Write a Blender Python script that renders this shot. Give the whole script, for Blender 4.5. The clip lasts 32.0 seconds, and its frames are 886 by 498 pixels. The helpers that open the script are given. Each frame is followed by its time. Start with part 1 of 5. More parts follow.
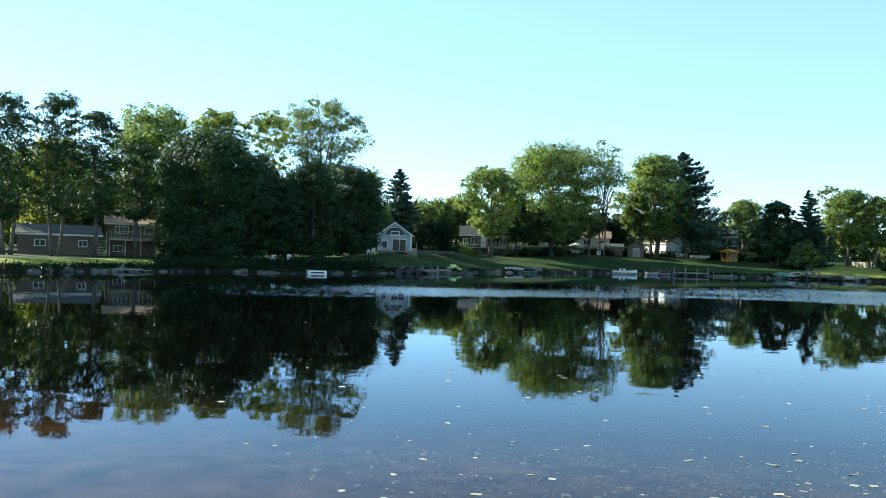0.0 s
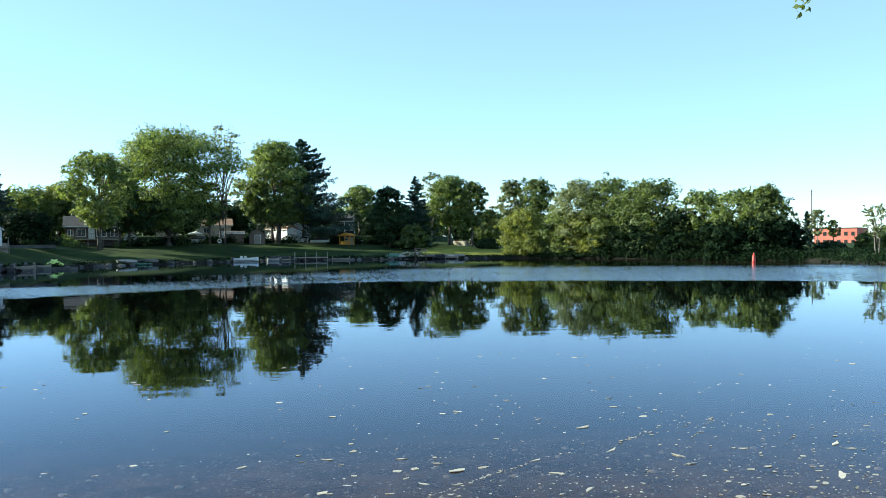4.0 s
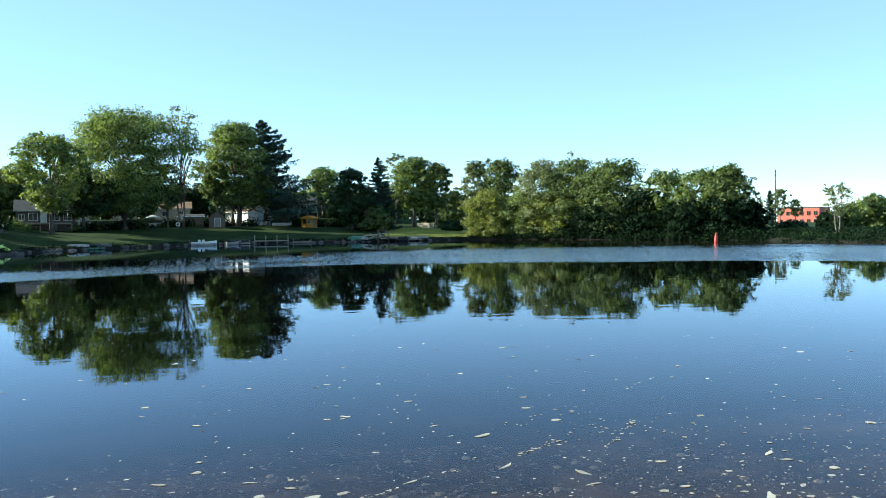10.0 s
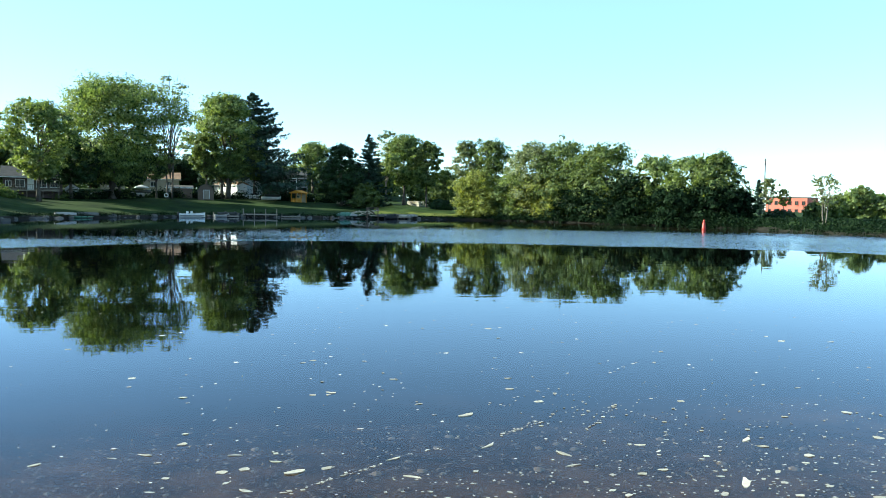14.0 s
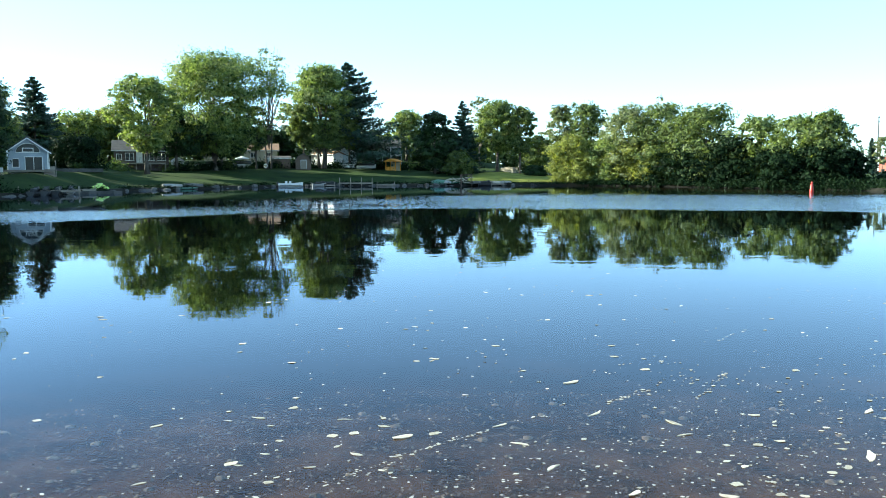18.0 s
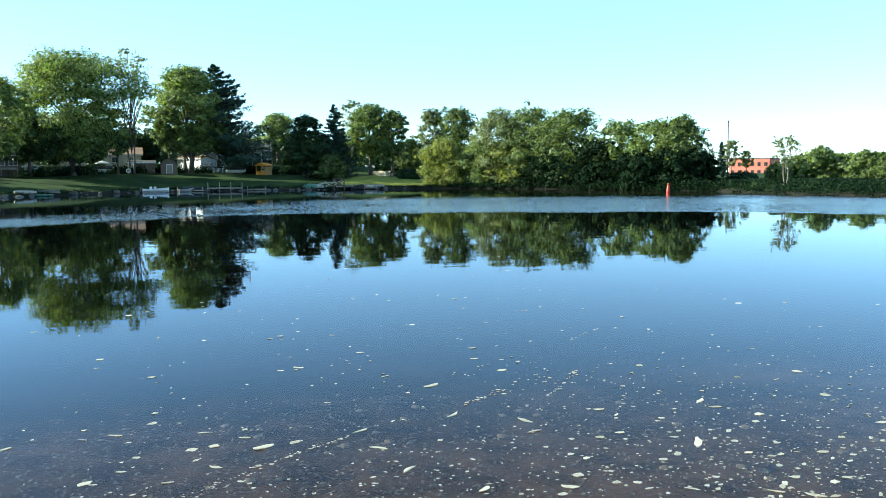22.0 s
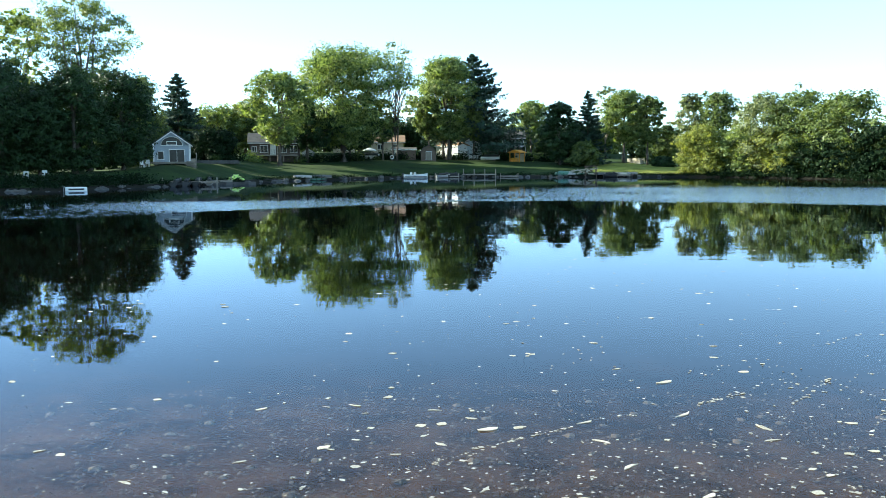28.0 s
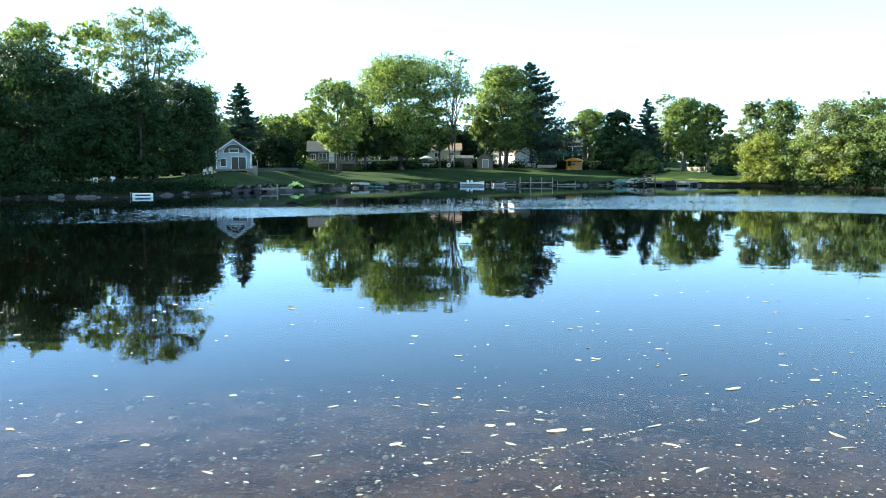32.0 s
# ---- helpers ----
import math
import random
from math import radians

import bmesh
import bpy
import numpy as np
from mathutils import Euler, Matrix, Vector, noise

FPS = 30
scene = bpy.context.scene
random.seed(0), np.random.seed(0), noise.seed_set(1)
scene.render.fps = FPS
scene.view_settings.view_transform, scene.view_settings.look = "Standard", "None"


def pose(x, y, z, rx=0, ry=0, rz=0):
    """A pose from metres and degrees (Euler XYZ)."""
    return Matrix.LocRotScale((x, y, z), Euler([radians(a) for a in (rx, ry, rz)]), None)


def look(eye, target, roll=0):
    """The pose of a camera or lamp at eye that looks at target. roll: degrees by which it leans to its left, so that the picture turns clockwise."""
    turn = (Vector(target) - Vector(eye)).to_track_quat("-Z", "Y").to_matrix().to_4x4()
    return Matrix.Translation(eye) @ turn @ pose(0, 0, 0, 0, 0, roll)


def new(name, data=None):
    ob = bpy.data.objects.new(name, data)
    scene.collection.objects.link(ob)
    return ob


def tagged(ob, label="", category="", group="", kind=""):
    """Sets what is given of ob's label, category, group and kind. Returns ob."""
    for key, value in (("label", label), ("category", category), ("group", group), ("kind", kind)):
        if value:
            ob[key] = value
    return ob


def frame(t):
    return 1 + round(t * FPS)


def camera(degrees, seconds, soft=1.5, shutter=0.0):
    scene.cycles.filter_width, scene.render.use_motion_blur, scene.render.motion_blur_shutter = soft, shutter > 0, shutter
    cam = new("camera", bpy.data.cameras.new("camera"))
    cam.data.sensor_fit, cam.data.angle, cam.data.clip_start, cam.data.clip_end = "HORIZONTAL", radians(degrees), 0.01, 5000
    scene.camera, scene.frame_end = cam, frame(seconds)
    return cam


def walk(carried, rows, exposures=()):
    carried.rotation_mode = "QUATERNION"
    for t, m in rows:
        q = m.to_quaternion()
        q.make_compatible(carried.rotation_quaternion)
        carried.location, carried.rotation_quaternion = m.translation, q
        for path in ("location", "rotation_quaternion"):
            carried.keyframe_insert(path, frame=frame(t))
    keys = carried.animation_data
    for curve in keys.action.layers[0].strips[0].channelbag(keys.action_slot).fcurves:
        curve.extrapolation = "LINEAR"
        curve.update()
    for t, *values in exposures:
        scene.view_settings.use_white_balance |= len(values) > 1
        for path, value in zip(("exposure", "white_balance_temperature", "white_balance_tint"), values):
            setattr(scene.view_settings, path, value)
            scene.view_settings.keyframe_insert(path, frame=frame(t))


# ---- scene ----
cam = camera(55.18, 32.0, soft=0.65)

# ---------------------------------------------------------------- camera: seconds, x, y, z, yaw, pitch, roll
WALK = [
    (0.0, -2.59, -2.36, 2.74, 15.54, 0.34, 1.66), (0.5, -2.56, -2.12, 2.74, 10.66, 1.18, 1.11), (1.0, -2.52, -2.05, 2.76, 2.45, 0.51, -0.15),
    (1.5, -2.55, -1.93, 2.79, -3.12, -0.03, -0.13), (2.0, -2.52, -1.84, 2.81, -5.46, -0.75, -0.74), (2.5, -2.30, -1.69, 2.83, -8.80, -1.16, -2.15),
    (3.0, -1.89, -1.56, 2.88, -8.82, -1.80, 0.48), (3.5, -1.66, -1.57, 2.90, -8.56, -1.24, 0.26), (4.0, -1.55, -1.54, 2.90, -9.29, -0.33, -0.45),
    (4.5, -1.41, -1.35, 2.93, -11.08, 0.30, 1.92), (6.5, -0.48, -0.82, 3.00, -11.88, -0.17, -0.43), (7.0, -0.33, -0.80, 3.00, -11.99, 0.36, -0.12),
    (7.5, -0.22, -0.72, 2.99, -13.98, 0.63, -0.90), (8.0, -0.08, -0.49, 2.97, -15.20, 0.70, 0.16), (8.5, 0.02, -0.15, 2.94, -15.34, 0.44, 0.09),
    (9.0, 0.05, -0.01, 2.89, -14.26, 0.20, -0.71), (9.5, 0.07, 0.16, 2.86, -12.29, -0.64, -0.56), (10.0, 0.03, 0.19, 2.84, -11.32, -1.56, -0.84),
    (10.5, 0.02, 0.19, 2.84, -11.72, -2.17, -0.31), (11.0, 0.03, 0.22, 2.84, -11.92, -2.61, 0.26), (11.5, 0.02, 0.21, 2.85, -11.41, -2.68, 0.22),
    (12.0, 0.01, 0.21, 2.86, -11.40, -2.86, -0.10), (12.5, -0.02, 0.19, 2.84, -11.04, -2.74, 0.49), (13.0, -0.01, 0.17, 2.85, -11.11, -2.89, 0.89),
    (13.5, -0.00, 0.14, 2.86, -11.71, -3.36, 1.26), (14.0, -0.00, 0.10, 2.87, -12.10, -2.98, 0.91), (14.5, -0.02, 0.02, 2.88, -12.21, -2.38, 1.69),
    (16.5, -0.04, 0.01, 2.90, -13.14, -2.73, -0.95), (17.0, -0.09, 0.10, 2.88, -9.90, -2.98, -0.23), (17.5, -0.13, 0.19, 2.85, -6.55, -4.77, 0.08),
    (18.0, -0.11, 0.20, 2.86, -5.78, -5.27, -0.07), (18.5, -0.10, 0.18, 2.88, -6.48, -5.06, -0.27), (19.0, -0.10, 0.12, 2.89, -7.02, -4.21, -0.12),
    (19.5, -0.07, 0.07, 2.90, -8.04, -3.36, 0.08), (20.0, -0.06, 0.04, 2.91, -9.18, -3.51, 0.23), (20.5, -0.04, -0.00, 2.91, -10.43, -3.85, -0.15),
    (21.0, -0.03, -0.05, 2.93, -11.18, -4.10, -0.05), (21.5, 0.02, -0.10, 2.95, -12.86, -4.28, -0.49), (22.0, 0.05, -0.13, 2.97, -14.23, -5.10, -0.41),
    (22.5, 0.05, -0.17, 2.96, -15.42, -4.72, -0.87), (23.0, 0.10, -0.13, 2.97, -16.28, -6.46, -0.25), (23.5, 0.10, -0.18, 2.98, -17.09, -5.48, -0.23),
    (24.0, 0.17, -0.28, 3.00, -17.65, -4.54, 0.10), (24.5, 0.31, -0.15, 2.98, -13.17, -3.92, 0.26), (25.0, 0.47, -0.03, 2.99, -10.42, -4.99, -0.30),
    (25.5, 0.60, 0.01, 3.00, -8.02, -5.11, 0.04), (27.5, 0.39, -0.11, 3.00, -1.56, -5.60, -0.83), (28.0, 0.29, -0.11, 2.98, 2.67, -5.88, -0.15),
    (28.5, 0.06, -0.16, 2.95, 8.22, -7.19, 0.46), (29.0, -0.04, -0.08, 2.92, 11.98, -7.30, 1.19), (29.5, -0.09, 0.03, 2.87, 15.41, -6.91, 0.92),
    (30.0, -0.06, -0.02, 2.86, 16.16, -6.22, 2.20), (30.5, -0.02, -0.10, 2.88, 14.14, -7.02, 1.49), (31.0, 0.01, -0.15, 2.90, 10.57, -7.11, 1.20),
    (31.5, 0.06, -0.18, 2.93, 7.95, -6.53, 0.48), (32.0, 0.12, -0.29, 2.93, 6.40, -5.33, 0.02),
]


def facing(x, y, z, yaw, pitch, roll):
    a, p = radians(yaw), radians(pitch)
    return look((x, y, z), (x - math.sin(a) * math.cos(p), y + math.cos(a) * math.cos(p), z + math.sin(p)), roll)


walk(cam, [(t, facing(*place)) for t, *place in WALK],
     exposures=[(0.0, 1.72, 6220, -8), (2.0, 1.51, 6020, -2), (4.0, 1.54, 6020, -3), (6.5, 1.14, 5720, 0), (9.0, 1.17, 5720, 0), (10.0, 1.46, 5870, -3), (11.0, 1.52, 5870, -6),
                (12.0, 1.62, 5870, -7), (13.0, 1.77, 5940, -7), (16.5, 1.82, 5940, -7), (18.0, 2.07, 5970, -6), (19.0, 2.05, 5970, -5), (20.0, 1.84, 5870, -11), (21.0, 1.82, 5870, -9), (23.0, 1.75, 5870, -9),
                (24.0, 1.82, 5840, -11), (25.0, 1.77, 5870, -11), (28.0, 2.12, 6120, -4), (29.0, 2.57, 6820, 6), (30.0, 2.51, 6670, 0), (30.5, 2.22, 6200, -8), (31.0, 2.09, 5850, -14), (32.0, 2.39, 6170, -6)])

# ---------------------------------------------------------------- sky and sun
SUN_AZ, SUN_EL = 74.0, 21.0        # degrees to the left of +y, and above the horizon
world = bpy.data.worlds.new("sky")
scene.world = world
world.use_nodes = True
wn = world.node_tree.nodes
sky = wn.new("ShaderNodeTexSky")
sky.sky_type, sky.sun_disc = "NISHITA", False
sky.sun_elevation, sky.sun_rotation = radians(SUN_EL), radians(-SUN_AZ)
sky.altitude, sky.air_density, sky.dust_density, sky.ozone_density = 3000, 1.0, 0.0, 2.4
wn["Background"].inputs["Strength"].default_value = 0.115
flat_sky = wn.new("ShaderNodeMix")         # an even pale blue mixed in to flatten the sky's gradient
flat_sky.data_type = "RGBA"
flat_sky.inputs["Factor"].default_value, flat_sky.inputs["B"].default_value = 0.36, (2.1, 2.75, 3.15, 1)
world.node_tree.links.new(sky.outputs[0], flat_sky.inputs["A"])
world.node_tree.links.new(flat_sky.outputs["Result"], wn["Background"].inputs["Color"])
sun = new("sun", bpy.data.lights.new("sun", "SUN"))
sun.data.energy, sun.data.angle, sun.data.color = 5.0, radians(0.6), (1.0, 0.9, 0.74)
sa, se = radians(SUN_AZ), radians(SUN_EL)
sun.matrix_world = look((-200 * math.sin(sa) * math.cos(se), 200 * math.cos(sa) * math.cos(se), 200 * math.sin(se)), (0, 0, 0))


# ---------------------------------------------------------------- materials
def mat(name, a, b, scale=3.0, rough=0.7, bump=0.2, fine=20.0, metal=0.0, per="", spec=0.5, coord="Object"):
    """A surface between two colours: broad stains, fine grain, relief. per: 'object' or 'island' adds a random shift."""
    m = bpy.data.materials.new(name)
    m.use_nodes = True
    n, l = m.node_tree.nodes, m.node_tree.links
    p = n["Principled BSDF"]
    tc = n.new("ShaderNodeTexCoord")
    big, small = n.new("ShaderNodeTexNoise"), n.new("ShaderNodeTexNoise")
    big.inputs["Scale"].default_value, small.inputs["Scale"].default_value = scale, fine
    big.inputs["Detail"].default_value, small.inputs["Detail"].default_value = 4, 6
    for t in (big, small):
        l.new(tc.outputs[coord], t.inputs["Vector"])
    add = n.new("ShaderNodeMath")
    add.operation = "MULTIPLY_ADD"
    l.new(small.outputs["Fac"], add.inputs[0])
    add.inputs[1].default_value = 0.5
    l.new(big.outputs["Fac"], add.inputs[2])
    src = add.outputs[0]
    lo, hi = 0.5, 1.0
    if per:
        rnd = n.new("ShaderNodeObjectInfo") if per == "object" else n.new("ShaderNodeNewGeometry")
        out = rnd.outputs["Random"] if per == "object" else rnd.outputs["Random Per Island"]
        more = n.new("ShaderNodeMath")
        more.operation = "MULTIPLY_ADD"
        l.new(out, more.inputs[0])
        more.inputs[1].default_value = 0.5
        l.new(src, more.inputs[2])
        src, lo, hi = more.outputs[0], 0.6, 1.4
    ramp = n.new("ShaderNodeMapRange")
    ramp.inputs["From Min"].default_value, ramp.inputs["From Max"].default_value = lo, hi
    l.new(src, ramp.inputs["Value"])
    mix = n.new("ShaderNodeMix")
    mix.data_type = "RGBA"
    mix.inputs["A"].default_value, mix.inputs["B"].default_value = (*a, 1), (*b, 1)
    l.new(ramp.outputs["Result"], mix.inputs["Factor"])
    l.new(mix.outputs["Result"], p.inputs["Base Color"])
    p.inputs["Roughness"].default_value, p.inputs["Metallic"].default_value = rough, metal
    p.inputs["Specular IOR Level"].default_value = spec
    if bump:
        bp = n.new("ShaderNodeBump")
        bp.inputs["Strength"].default_value, bp.inputs["Distance"].default_value = bump, 0.02
        l.new(small.outputs["Fac"], bp.inputs["Height"])
        l.new(bp.outputs["Normal"], p.inputs["Normal"])
    return m


def leaf_mat(name, a, b, glow=0.35, spec=0.18):
    """Leaves: each its own mix of a and b, shade and sun put into colour, with light that shines through them."""
    m = bpy.data.materials.new(name)
    m.use_nodes = True
    n, l = m.node_tree.nodes, m.node_tree.links
    p = n["Principled BSDF"]
    geo = n.new("ShaderNodeNewGeometry")
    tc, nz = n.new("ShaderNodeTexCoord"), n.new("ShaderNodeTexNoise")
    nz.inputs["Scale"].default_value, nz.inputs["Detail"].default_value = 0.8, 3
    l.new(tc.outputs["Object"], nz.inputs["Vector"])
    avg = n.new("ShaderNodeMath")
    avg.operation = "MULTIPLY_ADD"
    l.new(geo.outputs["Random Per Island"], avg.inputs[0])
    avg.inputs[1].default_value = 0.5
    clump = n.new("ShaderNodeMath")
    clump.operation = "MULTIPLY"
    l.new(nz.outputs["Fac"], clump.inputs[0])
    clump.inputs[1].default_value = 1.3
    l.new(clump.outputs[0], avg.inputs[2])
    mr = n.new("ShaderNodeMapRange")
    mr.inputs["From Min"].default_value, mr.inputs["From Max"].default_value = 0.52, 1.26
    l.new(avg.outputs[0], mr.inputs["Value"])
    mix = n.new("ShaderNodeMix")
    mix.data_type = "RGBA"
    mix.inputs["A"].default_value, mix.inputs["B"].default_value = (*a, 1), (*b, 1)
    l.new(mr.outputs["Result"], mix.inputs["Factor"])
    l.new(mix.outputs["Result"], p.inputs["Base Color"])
    p.inputs["Roughness"].default_value = 0.45
    p.inputs["Specular IOR Level"].default_value = spec
    tr, ms = n.new("ShaderNodeBsdfTranslucent"), n.new("ShaderNodeMixShader")
    warm = n.new("ShaderNodeMix")
    warm.data_type, warm.blend_type = "RGBA", "MULTIPLY"
    warm.inputs["Factor"].default_value = 1
    warm.inputs["B"].default_value = (1.5, 1.5, 0.55, 1)
    l.new(mix.outputs["Result"], warm.inputs["A"])
    l.new(warm.outputs["Result"], tr.inputs["Color"])
    ms.inputs[0].default_value = glow
    l.new(p.outputs[0], ms.inputs[1])
    l.new(tr.outputs[0], ms.inputs[2])
    l.new(ms.outputs[0], n["Material Output"].inputs["Surface"])
    return m


LEAF = {
    # the unlit side of the backlit shore trees is put into this dark green
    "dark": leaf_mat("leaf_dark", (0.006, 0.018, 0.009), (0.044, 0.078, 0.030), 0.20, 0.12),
    # first colour as leaves look in shade, second as they look in sun
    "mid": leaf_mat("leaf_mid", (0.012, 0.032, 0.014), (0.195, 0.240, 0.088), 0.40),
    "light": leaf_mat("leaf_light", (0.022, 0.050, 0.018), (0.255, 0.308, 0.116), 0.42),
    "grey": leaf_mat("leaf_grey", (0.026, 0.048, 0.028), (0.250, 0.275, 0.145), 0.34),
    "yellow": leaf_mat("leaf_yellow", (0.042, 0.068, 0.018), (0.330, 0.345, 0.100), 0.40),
    "needle": leaf_mat("needle", (0.010, 0.026, 0.018), (0.052, 0.095, 0.064), 0.10),
    # a darkened copy of the leaf greens: shade under the crowns put into the colour
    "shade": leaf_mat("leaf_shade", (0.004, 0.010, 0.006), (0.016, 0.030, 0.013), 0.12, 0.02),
}
BARK = mat("bark", (0.045, 0.036, 0.028), (0.12, 0.10, 0.08), 1.5, 0.9, 0.6, 9)
BARK_PALE = mat("bark_pale", (0.20, 0.17, 0.13), (0.36, 0.31, 0.25), 1.5, 0.9, 0.5, 9)
BARK_GREY = mat("bark_grey", (0.10, 0.085, 0.07), (0.20, 0.17, 0.14), 1.5, 0.9, 0.5, 9)
# GRASS and SOIL are kept dark: tree shade on the banks is in their colour
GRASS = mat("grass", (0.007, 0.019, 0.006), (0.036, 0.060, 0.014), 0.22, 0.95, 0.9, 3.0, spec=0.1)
# the lawn grass again, with sunlight put into its colour
LIT_GRASS = mat("sunlit_grass", (0.10, 0.12, 0.022), (0.29, 0.29, 0.06), 0.35, 0.95, 0.7, 4.0, spec=0.1)
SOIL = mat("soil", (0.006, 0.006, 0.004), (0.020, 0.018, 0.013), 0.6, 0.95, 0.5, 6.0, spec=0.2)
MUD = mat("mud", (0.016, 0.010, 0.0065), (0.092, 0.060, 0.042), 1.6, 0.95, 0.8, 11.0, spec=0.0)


def darken_deep_bed():
    """The mud darkens where the bed falls away: light lost in the water, put into the colour."""
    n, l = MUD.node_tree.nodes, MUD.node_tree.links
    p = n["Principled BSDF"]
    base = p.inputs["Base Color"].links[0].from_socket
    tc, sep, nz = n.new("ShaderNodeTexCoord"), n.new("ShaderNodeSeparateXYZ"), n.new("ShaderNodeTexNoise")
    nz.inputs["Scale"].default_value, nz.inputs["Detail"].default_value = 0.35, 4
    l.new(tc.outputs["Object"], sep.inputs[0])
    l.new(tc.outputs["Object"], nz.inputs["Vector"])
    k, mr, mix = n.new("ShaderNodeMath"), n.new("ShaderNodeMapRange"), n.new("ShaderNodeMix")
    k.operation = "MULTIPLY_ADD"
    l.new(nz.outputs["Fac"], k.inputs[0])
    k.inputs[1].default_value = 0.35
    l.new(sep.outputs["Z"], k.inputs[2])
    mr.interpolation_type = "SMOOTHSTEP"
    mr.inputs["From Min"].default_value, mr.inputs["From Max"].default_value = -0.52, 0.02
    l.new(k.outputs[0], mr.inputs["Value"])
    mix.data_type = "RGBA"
    # near black for the deep bed, where the water lets little light through
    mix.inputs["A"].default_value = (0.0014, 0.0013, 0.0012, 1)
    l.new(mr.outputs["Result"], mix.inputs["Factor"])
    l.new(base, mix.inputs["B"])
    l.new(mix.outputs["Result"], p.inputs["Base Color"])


darken_deep_bed()
STONE = mat("stone", (0.035, 0.033, 0.031), (0.12, 0.116, 0.108), 1.2, 0.85, 0.6, 8, per="object")
WHITE = mat("white_paint", (0.62, 0.61, 0.58), (0.80, 0.79, 0.77), 0.8, 0.55, 0.08, 14)
CREAM = mat("cream_siding", (0.40, 0.34, 0.24), (0.52, 0.45, 0.33), 0.8, 0.6, 0.1, 14)
BLUEGREY = mat("blue_grey_siding", (0.25, 0.29, 0.32), (0.36, 0.40, 0.44), 0.7, 0.6, 0.12, 16)
GREYW = mat("grey_siding", (0.24, 0.23, 0.22), (0.34, 0.33, 0.31), 0.7, 0.65, 0.12, 16)
BROWN = mat("brown_siding", (0.085, 0.058, 0.042), (0.15, 0.105, 0.075), 0.6, 0.75, 0.2, 14)
PALEBLUE = mat("pale_blue_siding", (0.42, 0.49, 0.52), (0.55, 0.61, 0.64), 0.7, 0.6, 0.1, 16)
BRICK = mat("red_brick", (0.42, 0.10, 0.07), (0.55, 0.16, 0.11), 0.3, 0.85, 0.2, 6)
SHINGLE = mat("shingle", (0.035, 0.034, 0.036), (0.085, 0.080, 0.080), 0.7, 0.9, 0.4, 12)
SHINGLE_TAN = mat("shingle_tan", (0.20, 0.12, 0.075), (0.34, 0.21, 0.13), 0.7, 0.9, 0.4, 12)
GLASS = mat("dark_glass", (0.015, 0.018, 0.020), (0.035, 0.040, 0.045), 0.5, 0.12, 0.0, 5, spec=0.15)
WOOD = mat("weathered_wood", (0.15, 0.125, 0.10), (0.30, 0.26, 0.21), 1.0, 0.85, 0.4, 18, per="object")
YELLOWP = mat("yellow_paint", (0.66, 0.28, 0.03), (0.82, 0.42, 0.07), 0.8, 0.5, 0.1, 10)
REDP = mat("red_plastic", (0.38, 0.022, 0.014), (0.52, 0.045, 0.025), 1.2, 0.45, 0.1, 10)
LIME = mat("lime_plastic", (0.42, 0.60, 0.08), (0.55, 0.72, 0.16), 1.0, 0.4, 0.05, 10)
TEALP = mat("green_plastic", (0.045, 0.125, 0.085), (0.08, 0.19, 0.13), 1.0, 0.45, 0.05, 10)
HULL = mat("white_hull", (0.58, 0.58, 0.56), (0.76, 0.76, 0.74), 1.0, 0.3, 0.03, 8)
BLACKP = mat("black_plastic", (0.012, 0.012, 0.013), (0.035, 0.035, 0.037), 1.0, 0.5, 0.1, 12)
STEEL = mat("galvanised_steel", (0.28, 0.29, 0.30), (0.45, 0.46, 0.47), 1.0, 0.45, 0.1, 12, metal=0.8)
TARP = mat("white_tarpaulin", (0.55, 0.55, 0.54), (0.74, 0.74, 0.73), 1.2, 0.6, 0.3, 5)
FLUFF = mat("pale_flotsam", (0.22, 0.20, 0.145), (0.50, 0.46, 0.38), 8.0, 0.8, 0.3, 60, per="object")
FLUFF2 = mat("pale_specks", (0.16, 0.145, 0.11), (0.44, 0.41, 0.34), 8.0, 0.8, 0.2, 60, per="island")
PALEWOOD = mat("pale_driftwood", (0.34, 0.29, 0.22), (0.55, 0.49, 0.40), 1.0, 0.85, 0.4, 14)
PEBBLE = mat("wet_pebble", (0.025, 0.020, 0.016), (0.10, 0.078, 0.058), 1.2, 0.8, 0.5, 8, per="object")
UMBER = mat("umber_siding", (0.052, 0.036, 0.030), (0.095, 0.068, 0.056), 0.6, 0.75, 0.2, 14)
LITTER = mat("sunken_scraps", (0.002, 0.0015, 0.001), (0.085, 0.064, 0.046), 3.0, 0.9, 0.2, 30, per="island")
TWIG = mat("twig", (0.05, 0.04, 0.03), (0.11, 0.09, 0.065), 4.0, 0.9, 0.3, 40)


